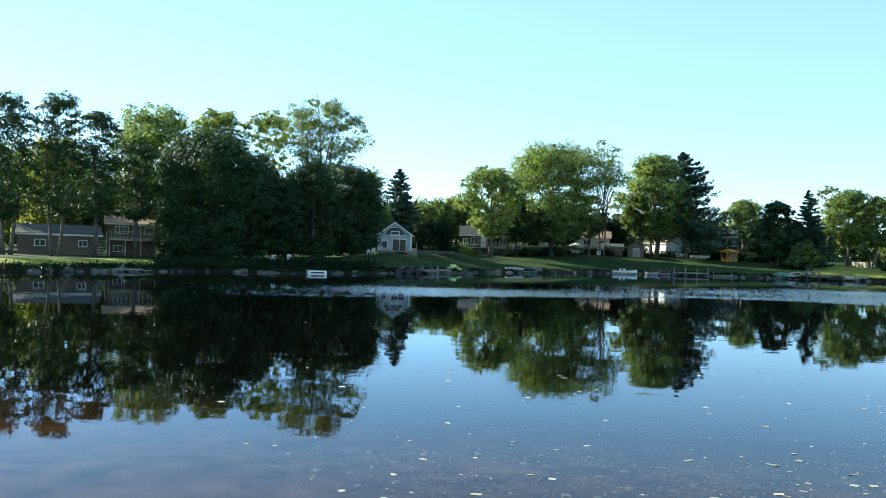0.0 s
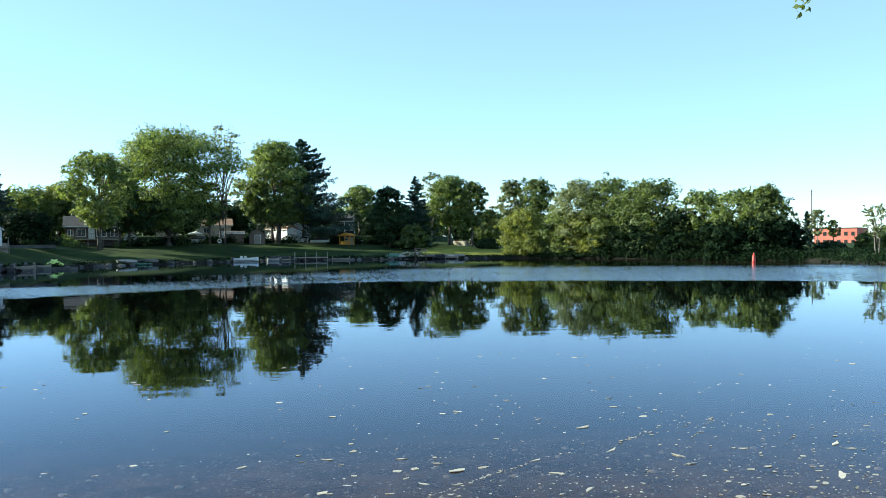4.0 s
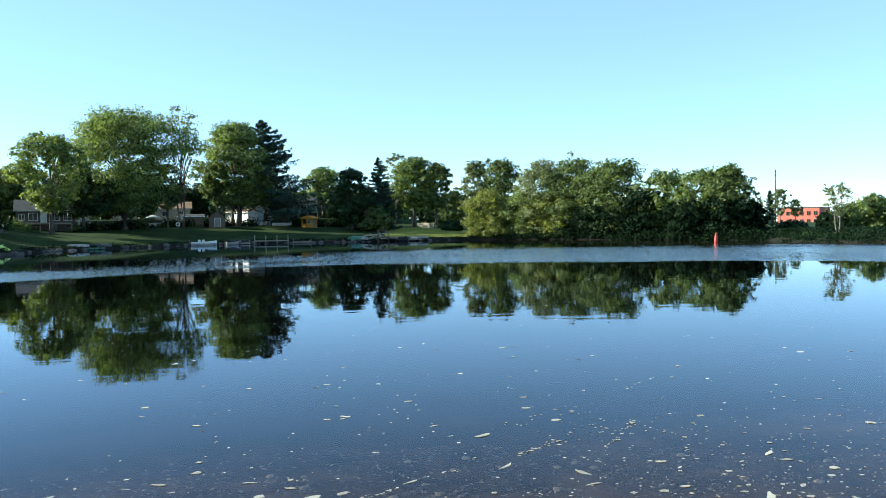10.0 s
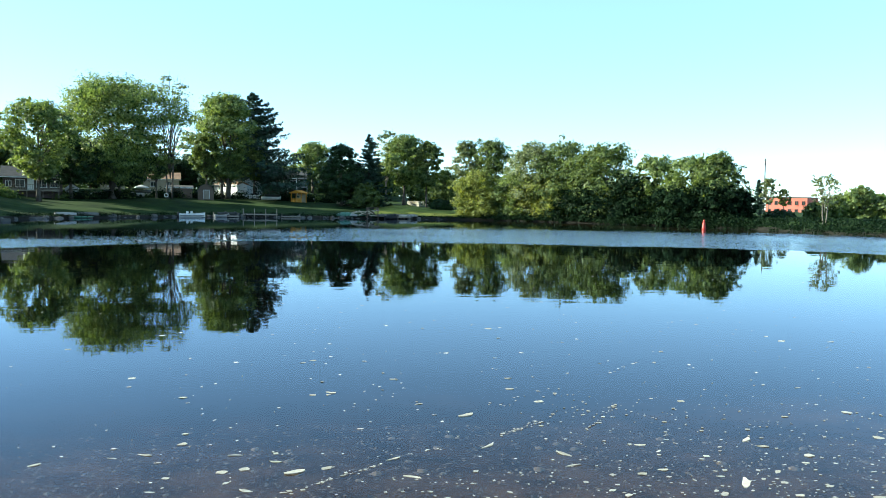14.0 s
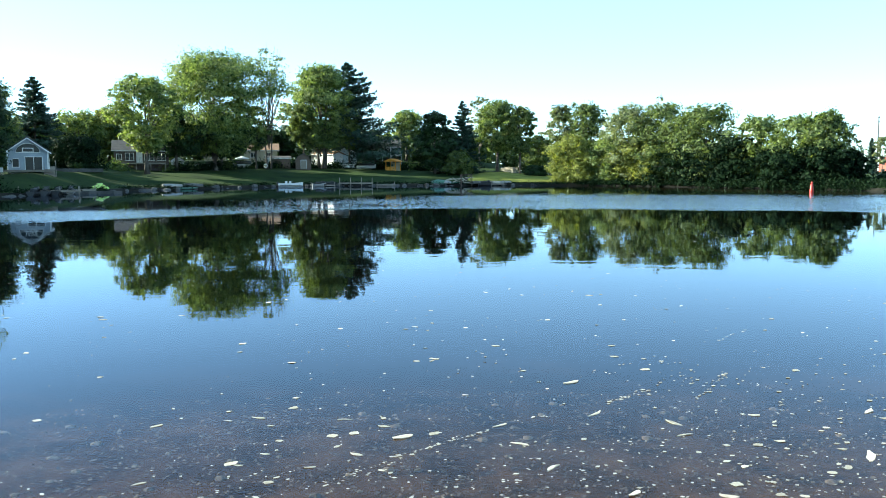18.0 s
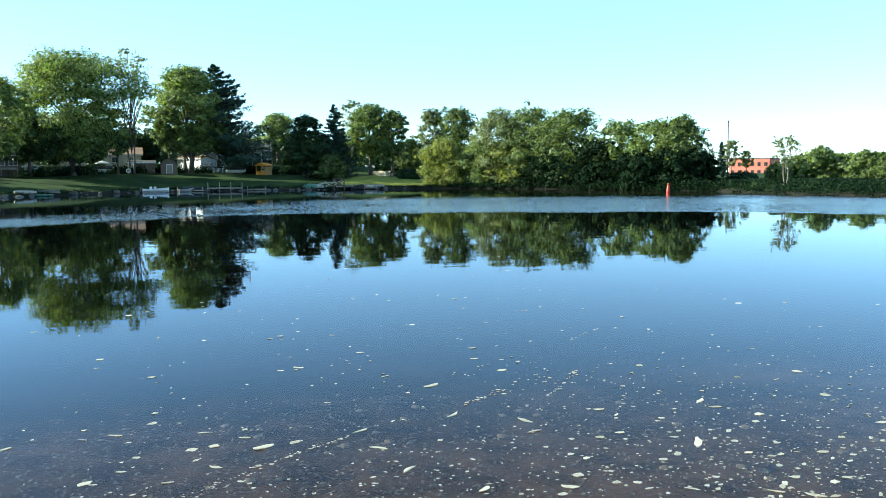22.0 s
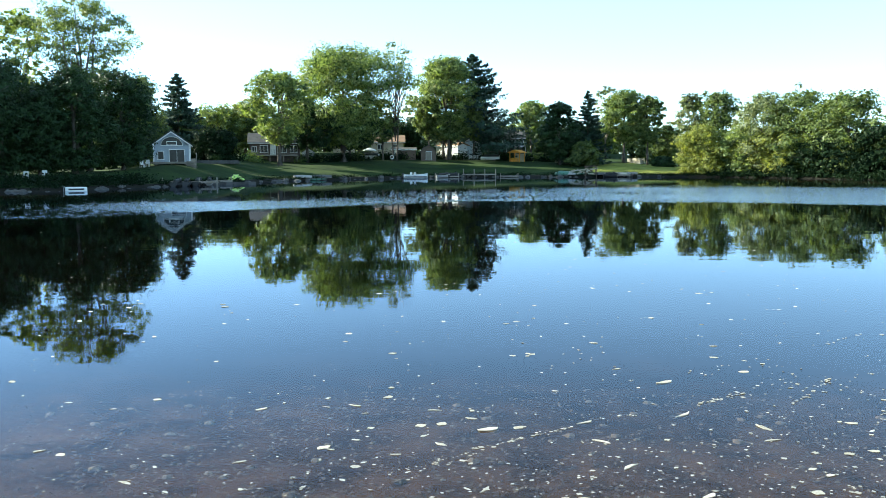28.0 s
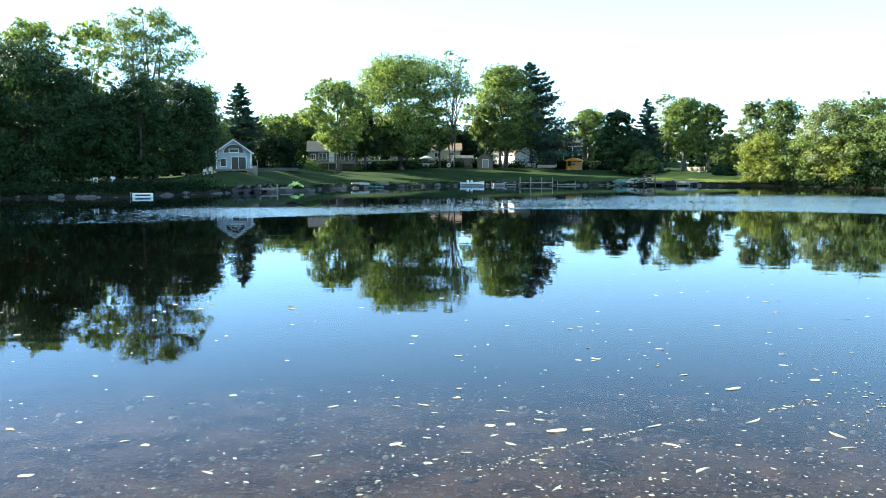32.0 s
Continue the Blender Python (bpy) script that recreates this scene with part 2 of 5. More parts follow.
def water_mat():
    """A calm surface that mirrors by its slant and shows the bed from near; a breeze roughens a belt across the middle."""
    m = bpy.data.materials.new("water")
    m.use_nodes = True
    n, l = m.node_tree.nodes, m.node_tree.links
    n.remove(n["Principled BSDF"])

    def math_node(op, a, b=None, c=None, clamp=False):
        k = n.new("ShaderNodeMath")
        k.operation, k.use_clamp = op, clamp
        for i, v in enumerate((a, b, c)):
            if v is None:
                continue
            if isinstance(v, (int, float)):
                k.inputs[i].default_value = v
            else:
                l.new(v, k.inputs[i])
        return k.outputs[0]

    tc = n.new("ShaderNodeTexCoord")
    pos = tc.outputs["Object"]
    sep = n.new("ShaderNodeSeparateXYZ")
    l.new(pos, sep.inputs[0])
    x, y = sep.outputs["X"], sep.outputs["Y"]
    dist = math_node("SQRT", math_node("ADD", math_node("MULTIPLY", x, x), math_node("MULTIPLY", y, y)))
    ragged = n.new("ShaderNodeTexNoise")
    ragged.inputs["Scale"].default_value, ragged.inputs["Detail"].default_value = 0.07, 5
    l.new(pos, ragged.inputs["Vector"])
    wob = math_node("MULTIPLY", math_node("SUBTRACT", ragged.outputs["Fac"], 0.5), 9.0)
    near_edge = math_node("MULTIPLY_ADD", x, 0.6, 63.0)
    near_edge = math_node("MAXIMUM", math_node("MINIMUM", near_edge, 64.0), 50.0)
    d0 = math_node("SUBTRACT", math_node("ADD", dist, wob), near_edge)
    rise = math_node("DIVIDE", d0, 2.5, clamp=True)
    far_edge = math_node("MINIMUM", math_node("MULTIPLY_ADD", x, 0.5, 97.0), 112.0)
    d1 = math_node("SUBTRACT", far_edge, math_node("MULTIPLY_ADD", wob, 2.0, dist))
    fall = math_node("DIVIDE", d1, 12.0, clamp=True)
    side = math_node("DIVIDE", math_node("ADD", x, 30.0), 55.0, clamp=True)
    streak_map = n.new("ShaderNodeMapping")
    streak_map.inputs["Scale"].default_value = (3.6, 0.7, 1.0)
    l.new(pos, streak_map.inputs["Vector"])
    streak = n.new("ShaderNodeTexNoise")
    streak.inputs["Scale"].default_value, streak.inputs["Detail"].default_value = 1.0, 5
    l.new(streak_map.outputs[0], streak.inputs["Vector"])
    gust = n.new("ShaderNodeTexNoise")
    gust.inputs["Scale"].default_value, gust.inputs["Detail"].default_value = 0.06, 3
    l.new(pos, gust.inputs["Vector"])
    # near the leading edge and to the open side the ripples close up; elsewhere they break into patches
    age = math_node("DIVIDE", d0, 40.0, clamp=True)
    thick = math_node("ADD", math_node("MULTIPLY_ADD", side, 0.46, -0.08), math_node("MULTIPLY_ADD", age, -0.20, 0.08))
    thick = math_node("MULTIPLY_ADD", math_node("SUBTRACT", gust.outputs["Fac"], 0.5), 0.7, thick)
    # one stronger gust on the left of the belt
    gx, gy = math_node("MULTIPLY_ADD", x, 0.085, 1.5), math_node("MULTIPLY_ADD", y, 0.12, -6.9)
    puff = math_node("SUBTRACT", 1.0, math_node("ADD", math_node("MULTIPLY", gx, gx), math_node("MULTIPLY", gy, gy)), clamp=True)
    thick = math_node("MULTIPLY_ADD", puff, 0.42, thick)
    patch = math_node("DIVIDE", math_node("SUBTRACT", math_node("ADD", thick, math_node("MULTIPLY", streak.outputs["Fac"], 1.5)), 0.92), 0.15, clamp=True)
    belt = math_node("MULTIPLY", math_node("MULTIPLY", rise, fall), patch)

    small = n.new("ShaderNodeTexNoise")
    small.inputs["Scale"].default_value, small.inputs["Detail"].default_value = 4.2, 3
    l.new(pos, small.inputs["Vector"])
    mp = n.new("ShaderNodeMapping")
    mp.inputs["Scale"].default_value = (0.35, 0.9, 1.0)
    l.new(pos, mp.inputs["Vector"])
    swell = n.new("ShaderNodeTexNoise")
    swell.inputs["Scale"].default_value, swell.inputs["Detail"].default_value = 0.9, 2
    l.new(mp.outputs[0], swell.inputs["Vector"])
    h = math_node("ADD", math_node("MULTIPLY", swell.outputs["Fac"], 0.0035),
                  math_node("MULTIPLY", small.outputs["Fac"], math_node("MULTIPLY_ADD", belt, 0.070, 0.0003)))
    bump = n.new("ShaderNodeBump")
    bump.inputs["Strength"].default_value, bump.inputs["Distance"].default_value = 1.0, 1.0
    l.new(h, bump.inputs["Height"])
    gl = n.new("ShaderNodeBsdfGlossy")
    gl.distribution = "MULTI_GGX"
    tint = n.new("ShaderNodeMix")
    tint.data_type = "RGBA"
    tint.inputs["A"].default_value, tint.inputs["B"].default_value = (0.82, 0.885, 1.0, 1), (0.93, 0.99, 1.0, 1)
    l.new(belt, tint.inputs["Factor"])
    l.new(tint.outputs["Result"], gl.inputs["Color"])
    l.new(math_node("MULTIPLY_ADD", belt, 0.13, 0.008), gl.inputs["Roughness"])
    l.new(bump.outputs["Normal"], gl.inputs["Normal"])
    tr = n.new("ShaderNodeBsdfTransparent")
    tr.inputs["Color"].default_value = (0.86, 0.79, 0.68, 1)
    lw = n.new("ShaderNodeLayerWeight")
    lw.inputs["Blend"].default_value = 0.5
    gloss = math_node("MULTIPLY_ADD", math_node("POWER", lw.outputs["Facing"], 6.0), 0.98, 0.010, clamp=True)
    ms = n.new("ShaderNodeMixShader")
    l.new(gloss, ms.inputs[0])
    l.new(tr.outputs[0], ms.inputs[1])
    l.new(gl.outputs[0], ms.inputs[2])
    l.new(ms.outputs[0], n["Material Output"].inputs["Surface"])
    return m


WATER = water_mat()


# ---------------------------------------------------------------- small builders
def mesh_of(bm, name, material):
    me = bpy.data.meshes.new(name)
    bm.to_mesh(me)
    bm.free()
    me.materials.append(material)
    return me


def part(name, bm, material, parent, label="", at=None):
    ob = new(name, mesh_of(bm, name, material))
    ob.parent = parent
    if at is not None:
        ob.matrix_local = at
    return tagged(ob, label)


def thing(name, m, label, category, group="", kind=""):
    ob = new(name)
    ob.empty_display_size = 0.3
    ob.matrix_world = m
    return tagged(ob, label, category, group, kind)


def box(bm, cx, cy, cz, sx, sy, sz, bevel=0.0, m=None):
    """A box by its centre and size, its edges eased by bevel."""
    r = bmesh.ops.create_cube(bm, size=1)
    vs = r["verts"]
    bmesh.ops.transform(bm, matrix=Matrix.LocRotScale((cx, cy, cz), None, (sx, sy, sz)), verts=vs)
    if bevel:
        es = list({e for v in vs for e in v.link_edges})
        r2 = bmesh.ops.bevel(bm, geom=es, offset=bevel, segments=1, affect="EDGES")
        vs = list({v for f in r2["faces"] for v in f.verts} | {v for v in vs if v.is_valid})
    if m is not None:
        bmesh.ops.transform(bm, matrix=m, verts=vs)
    return vs


def tube(bm, pts, radii, n=6):
    """A tapered tube through the points."""
    rings = []
    for i, p in enumerate(pts):
        p = Vector(p)
        d = Vector(pts[min(i + 1, len(pts) - 1)]) - Vector(pts[max(i - 1, 0)])
        q = d.normalized().to_track_quat("Z", "Y").to_matrix()
        rings.append([bm.verts.new(p + q @ Vector((radii[i] * math.cos(2 * math.pi * k / n), radii[i] * math.sin(2 * math.pi * k / n), 0)))
                      for k in range(n)])
    for a, b in zip(rings, rings[1:]):
        for k in range(n):
            bm.faces.new((a[k], a[(k + 1) % n], b[(k + 1) % n], b[k]))
    bm.faces.new(rings[0][::-1])
    bm.faces.new(rings[-1])
    for f in bm.faces:
        f.smooth = True


def prism(bm, outline, y0, y1):
    """A solid with the outline given in x and z, from y0 to y1."""
    a = [bm.verts.new((x, y0, z)) for x, z in outline]
    b = [bm.verts.new((x, y1, z)) for x, z in outline]
    bm.faces.new(a)
    bm.faces.new(b[::-1])
    k = len(outline)
    for i in range(k):
        bm.faces.new((a[(i + 1) % k], a[i], b[i], b[(i + 1) % k]))
    bmesh.ops.recalc_face_normals(bm, faces=bm.faces)


def quads_mesh(name, v, material, per=4):
    """A mesh of separate quads from an array of corners (n, 4, 3)."""
    n = len(v)
    me = bpy.data.meshes.new(name)
    me.vertices.add(n * per)
    me.vertices.foreach_set("co", np.ascontiguousarray(v, np.float32).ravel())
    me.loops.add(n * per)
    me.loops.foreach_set("vertex_index", np.arange(n * per, dtype=np.int32))
    me.polygons.add(n)
    me.polygons.foreach_set("loop_start", np.arange(0, n * per, per, dtype=np.int32))
    me.polygons.foreach_set("loop_total", np.full(n, per, np.int32))
    me.update(calc_edges=True)
    me.materials.append(material)
    return me


def leaves(c, size, rng, droop=0.0, out=None):
    """Leaf quads round the centres c, turned at random; out: directions that they lean to face."""
    n = len(c)
    nrm = rng.normal(size=(n, 3))
    if out is not None:
        nrm = 0.55 * nrm + 1.15 * out
    nrm[:, 2] += 0.25
    nrm /= np.linalg.norm(nrm, axis=1, keepdims=True)
    u = rng.normal(size=(n, 3))
    u[:, 2] -= droop
    u -= (u * nrm).sum(1, keepdims=True) * nrm
    u /= np.linalg.norm(u, axis=1, keepdims=True) + 1e-9
    w = np.cross(nrm, u)
    s = size * rng.uniform(0.6, 1.4, (n, 1))
    a, b = u * s, w * s * rng.uniform(0.35, 0.6, (n, 1))
    return np.stack([c - a, c + b - 0.15 * a, c + a, c - b - 0.15 * a], 1)


# ---------------------------------------------------------------- plan: bearing (degrees left of +y) and distance
SHORE_AZ = [-60, -50, -43, -37, -32, -27, -23, -19, -15, -11.5, -8, -4, 0, 4.5, 9.4, 14, 18, 22, 27, 33, 38, 43, 50, 60]
SHORE_D = [96, 100, 105, 114, 134, 143, 150, 160, 166, 166, 165, 163, 163, 158, 144, 132, 117, 107, 97, 98, 92, 87, 84, 82]
BANK_AZ = [-60, -36, -31, -27, -15, -12.5, -10, -6, 0, 6, 12, 17, 20, 24, 30, 60]
BANK_Z = [1.3, 1.4, 1.3, 0.6, 0.6, 1.6, 2.4, 2.6, 3.7, 3.8, 3.0, 2.9, 2.8, 1.6, 1.0, 1.0]
RAMP_AZ = [-60, -30, -26, -14, -10, 0, 14, 19, 24, 30, 60]
RAMP_D = [7, 7, 8, 20, 34, 40, 42, 22, 12, 8, 8]


def shore(az):
    return float(np.interp(az, SHORE_AZ, SHORE_D))


def ground(az, dist):
    """Height of the ground: near bank, lake bed, far bank, and the land behind it."""
    x, y = -dist * math.sin(radians(az)), dist * math.cos(radians(az))
    if y < 5.2:
        s = min(max((3.6 - y) / 2.4, -0.4), 1.0)
        return 1.31 * s - 0.06 if s > 0 else -0.06 + 0.3 * s
    d = dist - shore(az)
    if d < 0:
        return -min(0.16 + 0.05 * (y - 5.2), 0.10 + 0.10 * -d, 2.2)
    top, ramp = float(np.interp(az, BANK_AZ, BANK_Z)), float(np.interp(az, RAMP_AZ, RAMP_D))
    u = min(d / ramp, 1.0)
    z = 0.35 * min(d / 0.8, 1) + (top - 0.35) * (0.6 * u + 0.4 * u * u * (3 - 2 * u))
    if d > ramp:
        z += min(0.12 * (d - ramp), 2.4) if -10 < az < 16 else min(0.01 * (d - ramp), 0.8)
    return z + 0.12 * noise.noise((x * 0.15, y * 0.15, 0.0)) * min(d / 3, 1)


def spot(az, d, sink=0.0, turn=0.0, z=None):
    """The pose of a thing on the ground d metres behind the far shore, its front (-y) to the viewer."""
    dist = shore(az) + d
    zz = ground(az, dist) - sink if z is None else z
    return pose(-dist * math.sin(radians(az)), dist * math.cos(radians(az)), zz, 0, 0, az + turn)


# ---------------------------------------------------------------- ground and water
def build_ground():
    azs = sorted({-180.0 + 1.5 * i for i in range(241)} | {-56 + 0.5 * i for i in range(225)})
    azs = [a for a in azs if a < 180]
    base = [0, 1.2, 1.8, 2.4, 2.7, 3.0, 3.3, 3.6, 3.9, 4.2, 4.7, 5.2, 5.7, 6.2, 7, 8, 9.5, 11, 13, 15, 18, 22, 28, 35, 45, 55, 72]
    tail = [-6, -2, -0.6, 0, 0.4, 0.9, 2, 3.5, 5, 7, 9, 11, 13, 15, 18, 22, 28, 34, 40, 46, 56, 80, 120, 220, 400, 900, 2800]
    verts, faces, kinds = [], [], []
    cols = len(base) + len(tail)
    for a in azs:
        s = shore(max(-60, min(60, a)))
        for dist in base + [s + k for k in tail]:
            aa = max(-60, min(60, a))
            z = ground(aa, dist) if abs(a) <= 60 else (ground(a, dist) if dist * math.cos(radians(a)) < 4 else ground(aa, dist))
            verts.append((-dist * math.sin(radians(a)), dist * math.cos(radians(a)), z))
    n = len(azs)
    for i in range(n):
        j = (i + 1) % n
        for k in range(cols - 1):
            q = (i * cols + k, j * cols + k, j * cols + k + 1, i * cols + k + 1)
            faces.append(q)
            zm = sum(verts[v][2] for v in q) / 4
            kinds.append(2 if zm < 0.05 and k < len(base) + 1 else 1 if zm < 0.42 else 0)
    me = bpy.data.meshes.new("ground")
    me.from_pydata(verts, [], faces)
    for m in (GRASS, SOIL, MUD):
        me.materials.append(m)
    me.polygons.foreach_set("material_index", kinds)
    me.polygons.foreach_set("use_smooth", [True] * len(faces))
    return tagged(new("ground", me), "grassy lake banks with a brown muddy lake bed", "ground", kind="structure")


build_ground()


def build_lit_lawn(a0, a1, d0, d1):
    """A mown lawn that runs down to the shore, with sunlight put into its colour."""
    na, nd = 24, 18
    verts, faces = [], []
    for i in range(na + 1):
        az = a0 + (a1 - a0) * i / na
        for k in range(nd + 1):
            edge = 1.0 + 0.8 * noise.noise((az * 1.3, 0.0, 4.0))
            dist = shore(az) + d0 + edge + (d1 - d0) * k / nd
            verts.append((-dist * math.sin(radians(az)), dist * math.cos(radians(az)), ground(az, dist) + 0.06))
    for i in range(na):
        for k in range(nd):
            q = i * (nd + 1) + k
            faces.append((q, q + 1, q + nd + 2, q + nd + 1))
    lawn = bpy.data.meshes.new("lawn")
    lawn.from_pydata(verts, [], faces)
    lawn.materials.append(LIT_GRASS)
    lawn.polygons.foreach_set("use_smooth", [True] * len(faces))
    return tagged(new("lawn", lawn), "yellow-green mown lawn running down to the shore, sunlight put into its colour", "lawn", kind="structure")


# the two sunlit stretches of lawn, laid on as brighter sheets
build_lit_lawn(-13.6, -7.4, 0.8, 34.0)
build_lit_lawn(36.3, 52.0, 1.0, 12.0)
me = bpy.data.meshes.new("water")
me.from_pydata([(-330, -2, 0), (330, -2, 0), (330, 330, 0), (-330, 330, 0)], [], [(0, 1, 2, 3)])
me.materials.append(WATER)
tagged(new("water", me), "calm lake water mirroring trees, with a ruffled belt", "water", kind="structure")


# ---------------------------------------------------------------- trees
def crown_points(rng, w, z0, z1, count, lobes, profile, clump):
    """Points of a crown: round lobes inside an outline of the given profile; returns places and outward directions."""
    pts, outs, centres = [], [], []
    h = z1 - z0
    seedling = rng.uniform(0, 90)
    for i in range(lobes):
        u = (i + 0.5) / lobes
        u = min(max(u + rng.normal() * 0.04, 0.03), 0.97)
        half = {"round": math.sqrt(max(1 - (2 * u - 1) ** 2, 0.02)),
                "vase": math.sqrt(max(1 - ((u - 0.62) / (0.62 if u < 0.62 else 0.40)) ** 2, 0.02)),
                "column": 0.75 * math.sqrt(max(1 - (2 * u - 1) ** 6, 0.03)),
                "dome": math.sqrt(max(1 - u ** 2.4, 0.02))}[profile]
        r = clump * w * rng.uniform(0.5, 1.5)
        a = i * 2.4 + rng.uniform(-0.5, 0.5)
        half *= 1 + 0.45 * noise.noise((1.3 * math.cos(a) + seedling, 1.3 * math.sin(a), 3.2 * u))
        k = max(half * w / 2 - r * 0.55, 0) * math.sqrt(rng.uniform(0.12, 1.0))
        c = np.array([k * math.cos(a), k * math.sin(a), z0 + u * h])
        c[2] = min(c[2], z1 - r * 0.75)
        c[2] = max(c[2], z0 + r * 0.5)
        centres.append((c, r))
        m = max(int(count / lobes * (r / (clump * w)) ** 2), 8)
        # each lobe is a shell of tufts, each tuft a cluster of sprays
        tufts = max(m // 16, 4)
        d = rng.normal(size=(tufts, 3))
        d /= np.linalg.norm(d, axis=1, keepdims=True)
        form = np.array([rng.uniform(0.75, 1.45), rng.uniform(0.75, 1.45), rng.uniform(0.5, 0.9)])
        shell = d * form * r * rng.uniform(0.30, 1.12, (tufts, 1)) ** 0.5
        shell[:, 2] -= 0.22 * r * np.hypot(d[:, 0], d[:, 1]) ** 2
        which = rng.integers(0, tufts, m)
        off = np.clip(rng.normal(size=(m, 3)), -2, 2) * np.array([0.19, 0.19, 0.12]) * r
        pts.append(c + shell[which] + off)
        o = d[which] + 1.6 * off / r
        o[:, 2] += 0.35
        outs.append(o / np.linalg.norm(o, axis=1, keepdims=True))
    return np.concatenate(pts), np.concatenate(outs), centres


def broadleaf(name, m, label, height, width, low, leaf="mid", seed=1, count=7000, size=0.34, lobes=26, profile="round",
              trunk=0.35, lean=0.0, stems=1, clump=0.19, limbs=7, droop=0.0, bark=None, group=""):
    """A deciduous tree: tapered trunk, limbs out to the crown's lobes, and a crown of single leaf sprays."""
    rng = np.random.default_rng(seed)
    bark = bark or BARK
    width, lobes, clump, count, size = width * 1.08, int(lobes * 2.6), clump * 0.74, int(count * 1.85), size * 0.77
    t = thing(name, m, label, "tree" if name != "shrub" else "shrub", group)
    pts, outs, centres = crown_points(rng, width, low, height, count, lobes, profile, clump)
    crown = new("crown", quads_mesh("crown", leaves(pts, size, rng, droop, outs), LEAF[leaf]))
    crown.parent = t
    up = low + 0.62 * (height - low)
    for s in range(stems):
        a = s * 2.1 + rng.uniform(0, 1)
        k = 0.0 if stems == 1 else width * 0.13
        bm = bmesh.new()
        path, rad = [], []
        for i in range(7):
            u = i / 6
            path.append((k * (0.35 + u) * math.cos(a) + lean * u * u + 0.10 * trunk * rng.normal(), k * (0.35 + u) * math.sin(a) + 0.1 * trunk * rng.normal(), -0.3 + u * (up + 0.3)))
            rad.append(trunk * (1.35 if i == 0 else 1 - 0.72 * u) / math.sqrt(stems))
        tube(bm, path, rad, 9)
        part("trunk", bm, bark, t)
    order = rng.permutation(len(centres))[:limbs]
    for i in order:
        c, r = centres[i]
        if c[2] < low * 0.8 + 0.5:
            continue
        z = max(min(c[2] * rng.uniform(0.45, 0.7), up * 0.9), low * 0.55)
        st = np.array([lean * (z / up) ** 2, 0, z])
        mid = (st + c) / 2 + np.array([0, 0, 0.10 * np.linalg.norm(c - st)]) + rng.normal(size=3) * 0.15
        r0 = trunk * 0.42 * (1 - 0.5 * z / up)
        bm = bmesh.new()
        tube(bm, [st, mid, c, c + (c - mid) * 0.45], [r0, r0 * 0.7, r0 * 0.4, r0 * 0.12], 6)
        part("limb", bm, bark, t)
    return t


def conifer(name, m, label, height, width, seed=1, low=1.5, leaf="needle", gaps=0.0, taper=0.85):
    """A spruce or pine: a straight trunk with boughs that leave it at uneven heights, each a spray of needles."""
    rng = np.random.default_rng(seed)
    t = thing(name, m, label, "tree")
    bm = bmesh.new()
    tube(bm, [(0, 0, -0.3), (0, 0, height * 0.5), (0, 0, height)], [0.024 * height * 0.75, 0.011 * height, 0.02], 8)
    part("trunk", bm, BARK, t)
    cs, outs = [], []
    z = low
    while z < height - 0.15:
        u = (z - low) / (height - low)
        full = width / 2 * (1 - u) ** taper + 0.12
        a = rng.uniform(0, 6.283)
        if rng.uniform() > gaps:
            ln = full * rng.uniform(0.55, 1.18)
            n = int(24 + 150 * ln / max(width / 2, 1))
            s = rng.uniform(0.04, 1, n) ** 0.65
            side = np.clip(rng.normal(size=n), -2, 2) * 0.13 * ln * (1.15 - s)
            lift = rng.uniform(-0.05, 0.35) * u
            drop = (lift - 0.30) * ln * s + 0.26 * ln * s ** 2.4
            x, y = s * ln * math.cos(a) - side * math.sin(a), s * ln * math.sin(a) + side * math.cos(a)
            cs.append(np.stack([x, y, z + drop - np.abs(rng.normal(size=n)) * 0.055 * ln], 1))
            outs.append(np.stack([0 * x + 0.5 * math.cos(a), 0 * x + 0.5 * math.sin(a), 0 * x + 0.9], 1))
        z += max(0.035, height * 0.0036) * rng.uniform(0.6, 1.4)
    c = np.concatenate(cs)
    crown = new("crown", quads_mesh("crown", leaves(c, 0.009 * width + 0.13, rng, 0.5, np.concatenate(outs)), LEAF[leaf]))
    crown.parent = t
    return t


def far_tree(az, d, ztop, width, low, label, name="tree", **k):
    """A broadleaf tree by the height of its top over the water."""
    m = spot(az, d)
    if az > 19 and d < 36:      # nearest to the viewer: finer sprays
        k["size"], k["count"] = 0.62 * k.get("size", 0.34), int(1.7 * k.get("count", 7000))
    return broadleaf(name, m, label, ztop - m.translation.z, width, low, **k)


# the tall dark row on the lawn by the deck house
ROW = "tall dark poplar with a sparse crown on the shore lawn"
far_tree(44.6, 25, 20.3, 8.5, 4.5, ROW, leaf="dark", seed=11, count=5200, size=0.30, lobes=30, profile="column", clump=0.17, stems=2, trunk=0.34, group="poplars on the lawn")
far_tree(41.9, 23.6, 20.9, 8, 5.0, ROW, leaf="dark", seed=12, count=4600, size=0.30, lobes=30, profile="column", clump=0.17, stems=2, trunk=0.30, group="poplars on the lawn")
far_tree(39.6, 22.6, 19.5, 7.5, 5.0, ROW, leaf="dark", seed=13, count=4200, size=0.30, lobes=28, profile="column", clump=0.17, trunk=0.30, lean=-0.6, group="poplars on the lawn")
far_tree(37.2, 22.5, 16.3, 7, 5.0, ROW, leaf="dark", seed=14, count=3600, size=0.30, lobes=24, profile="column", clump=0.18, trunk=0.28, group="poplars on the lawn")
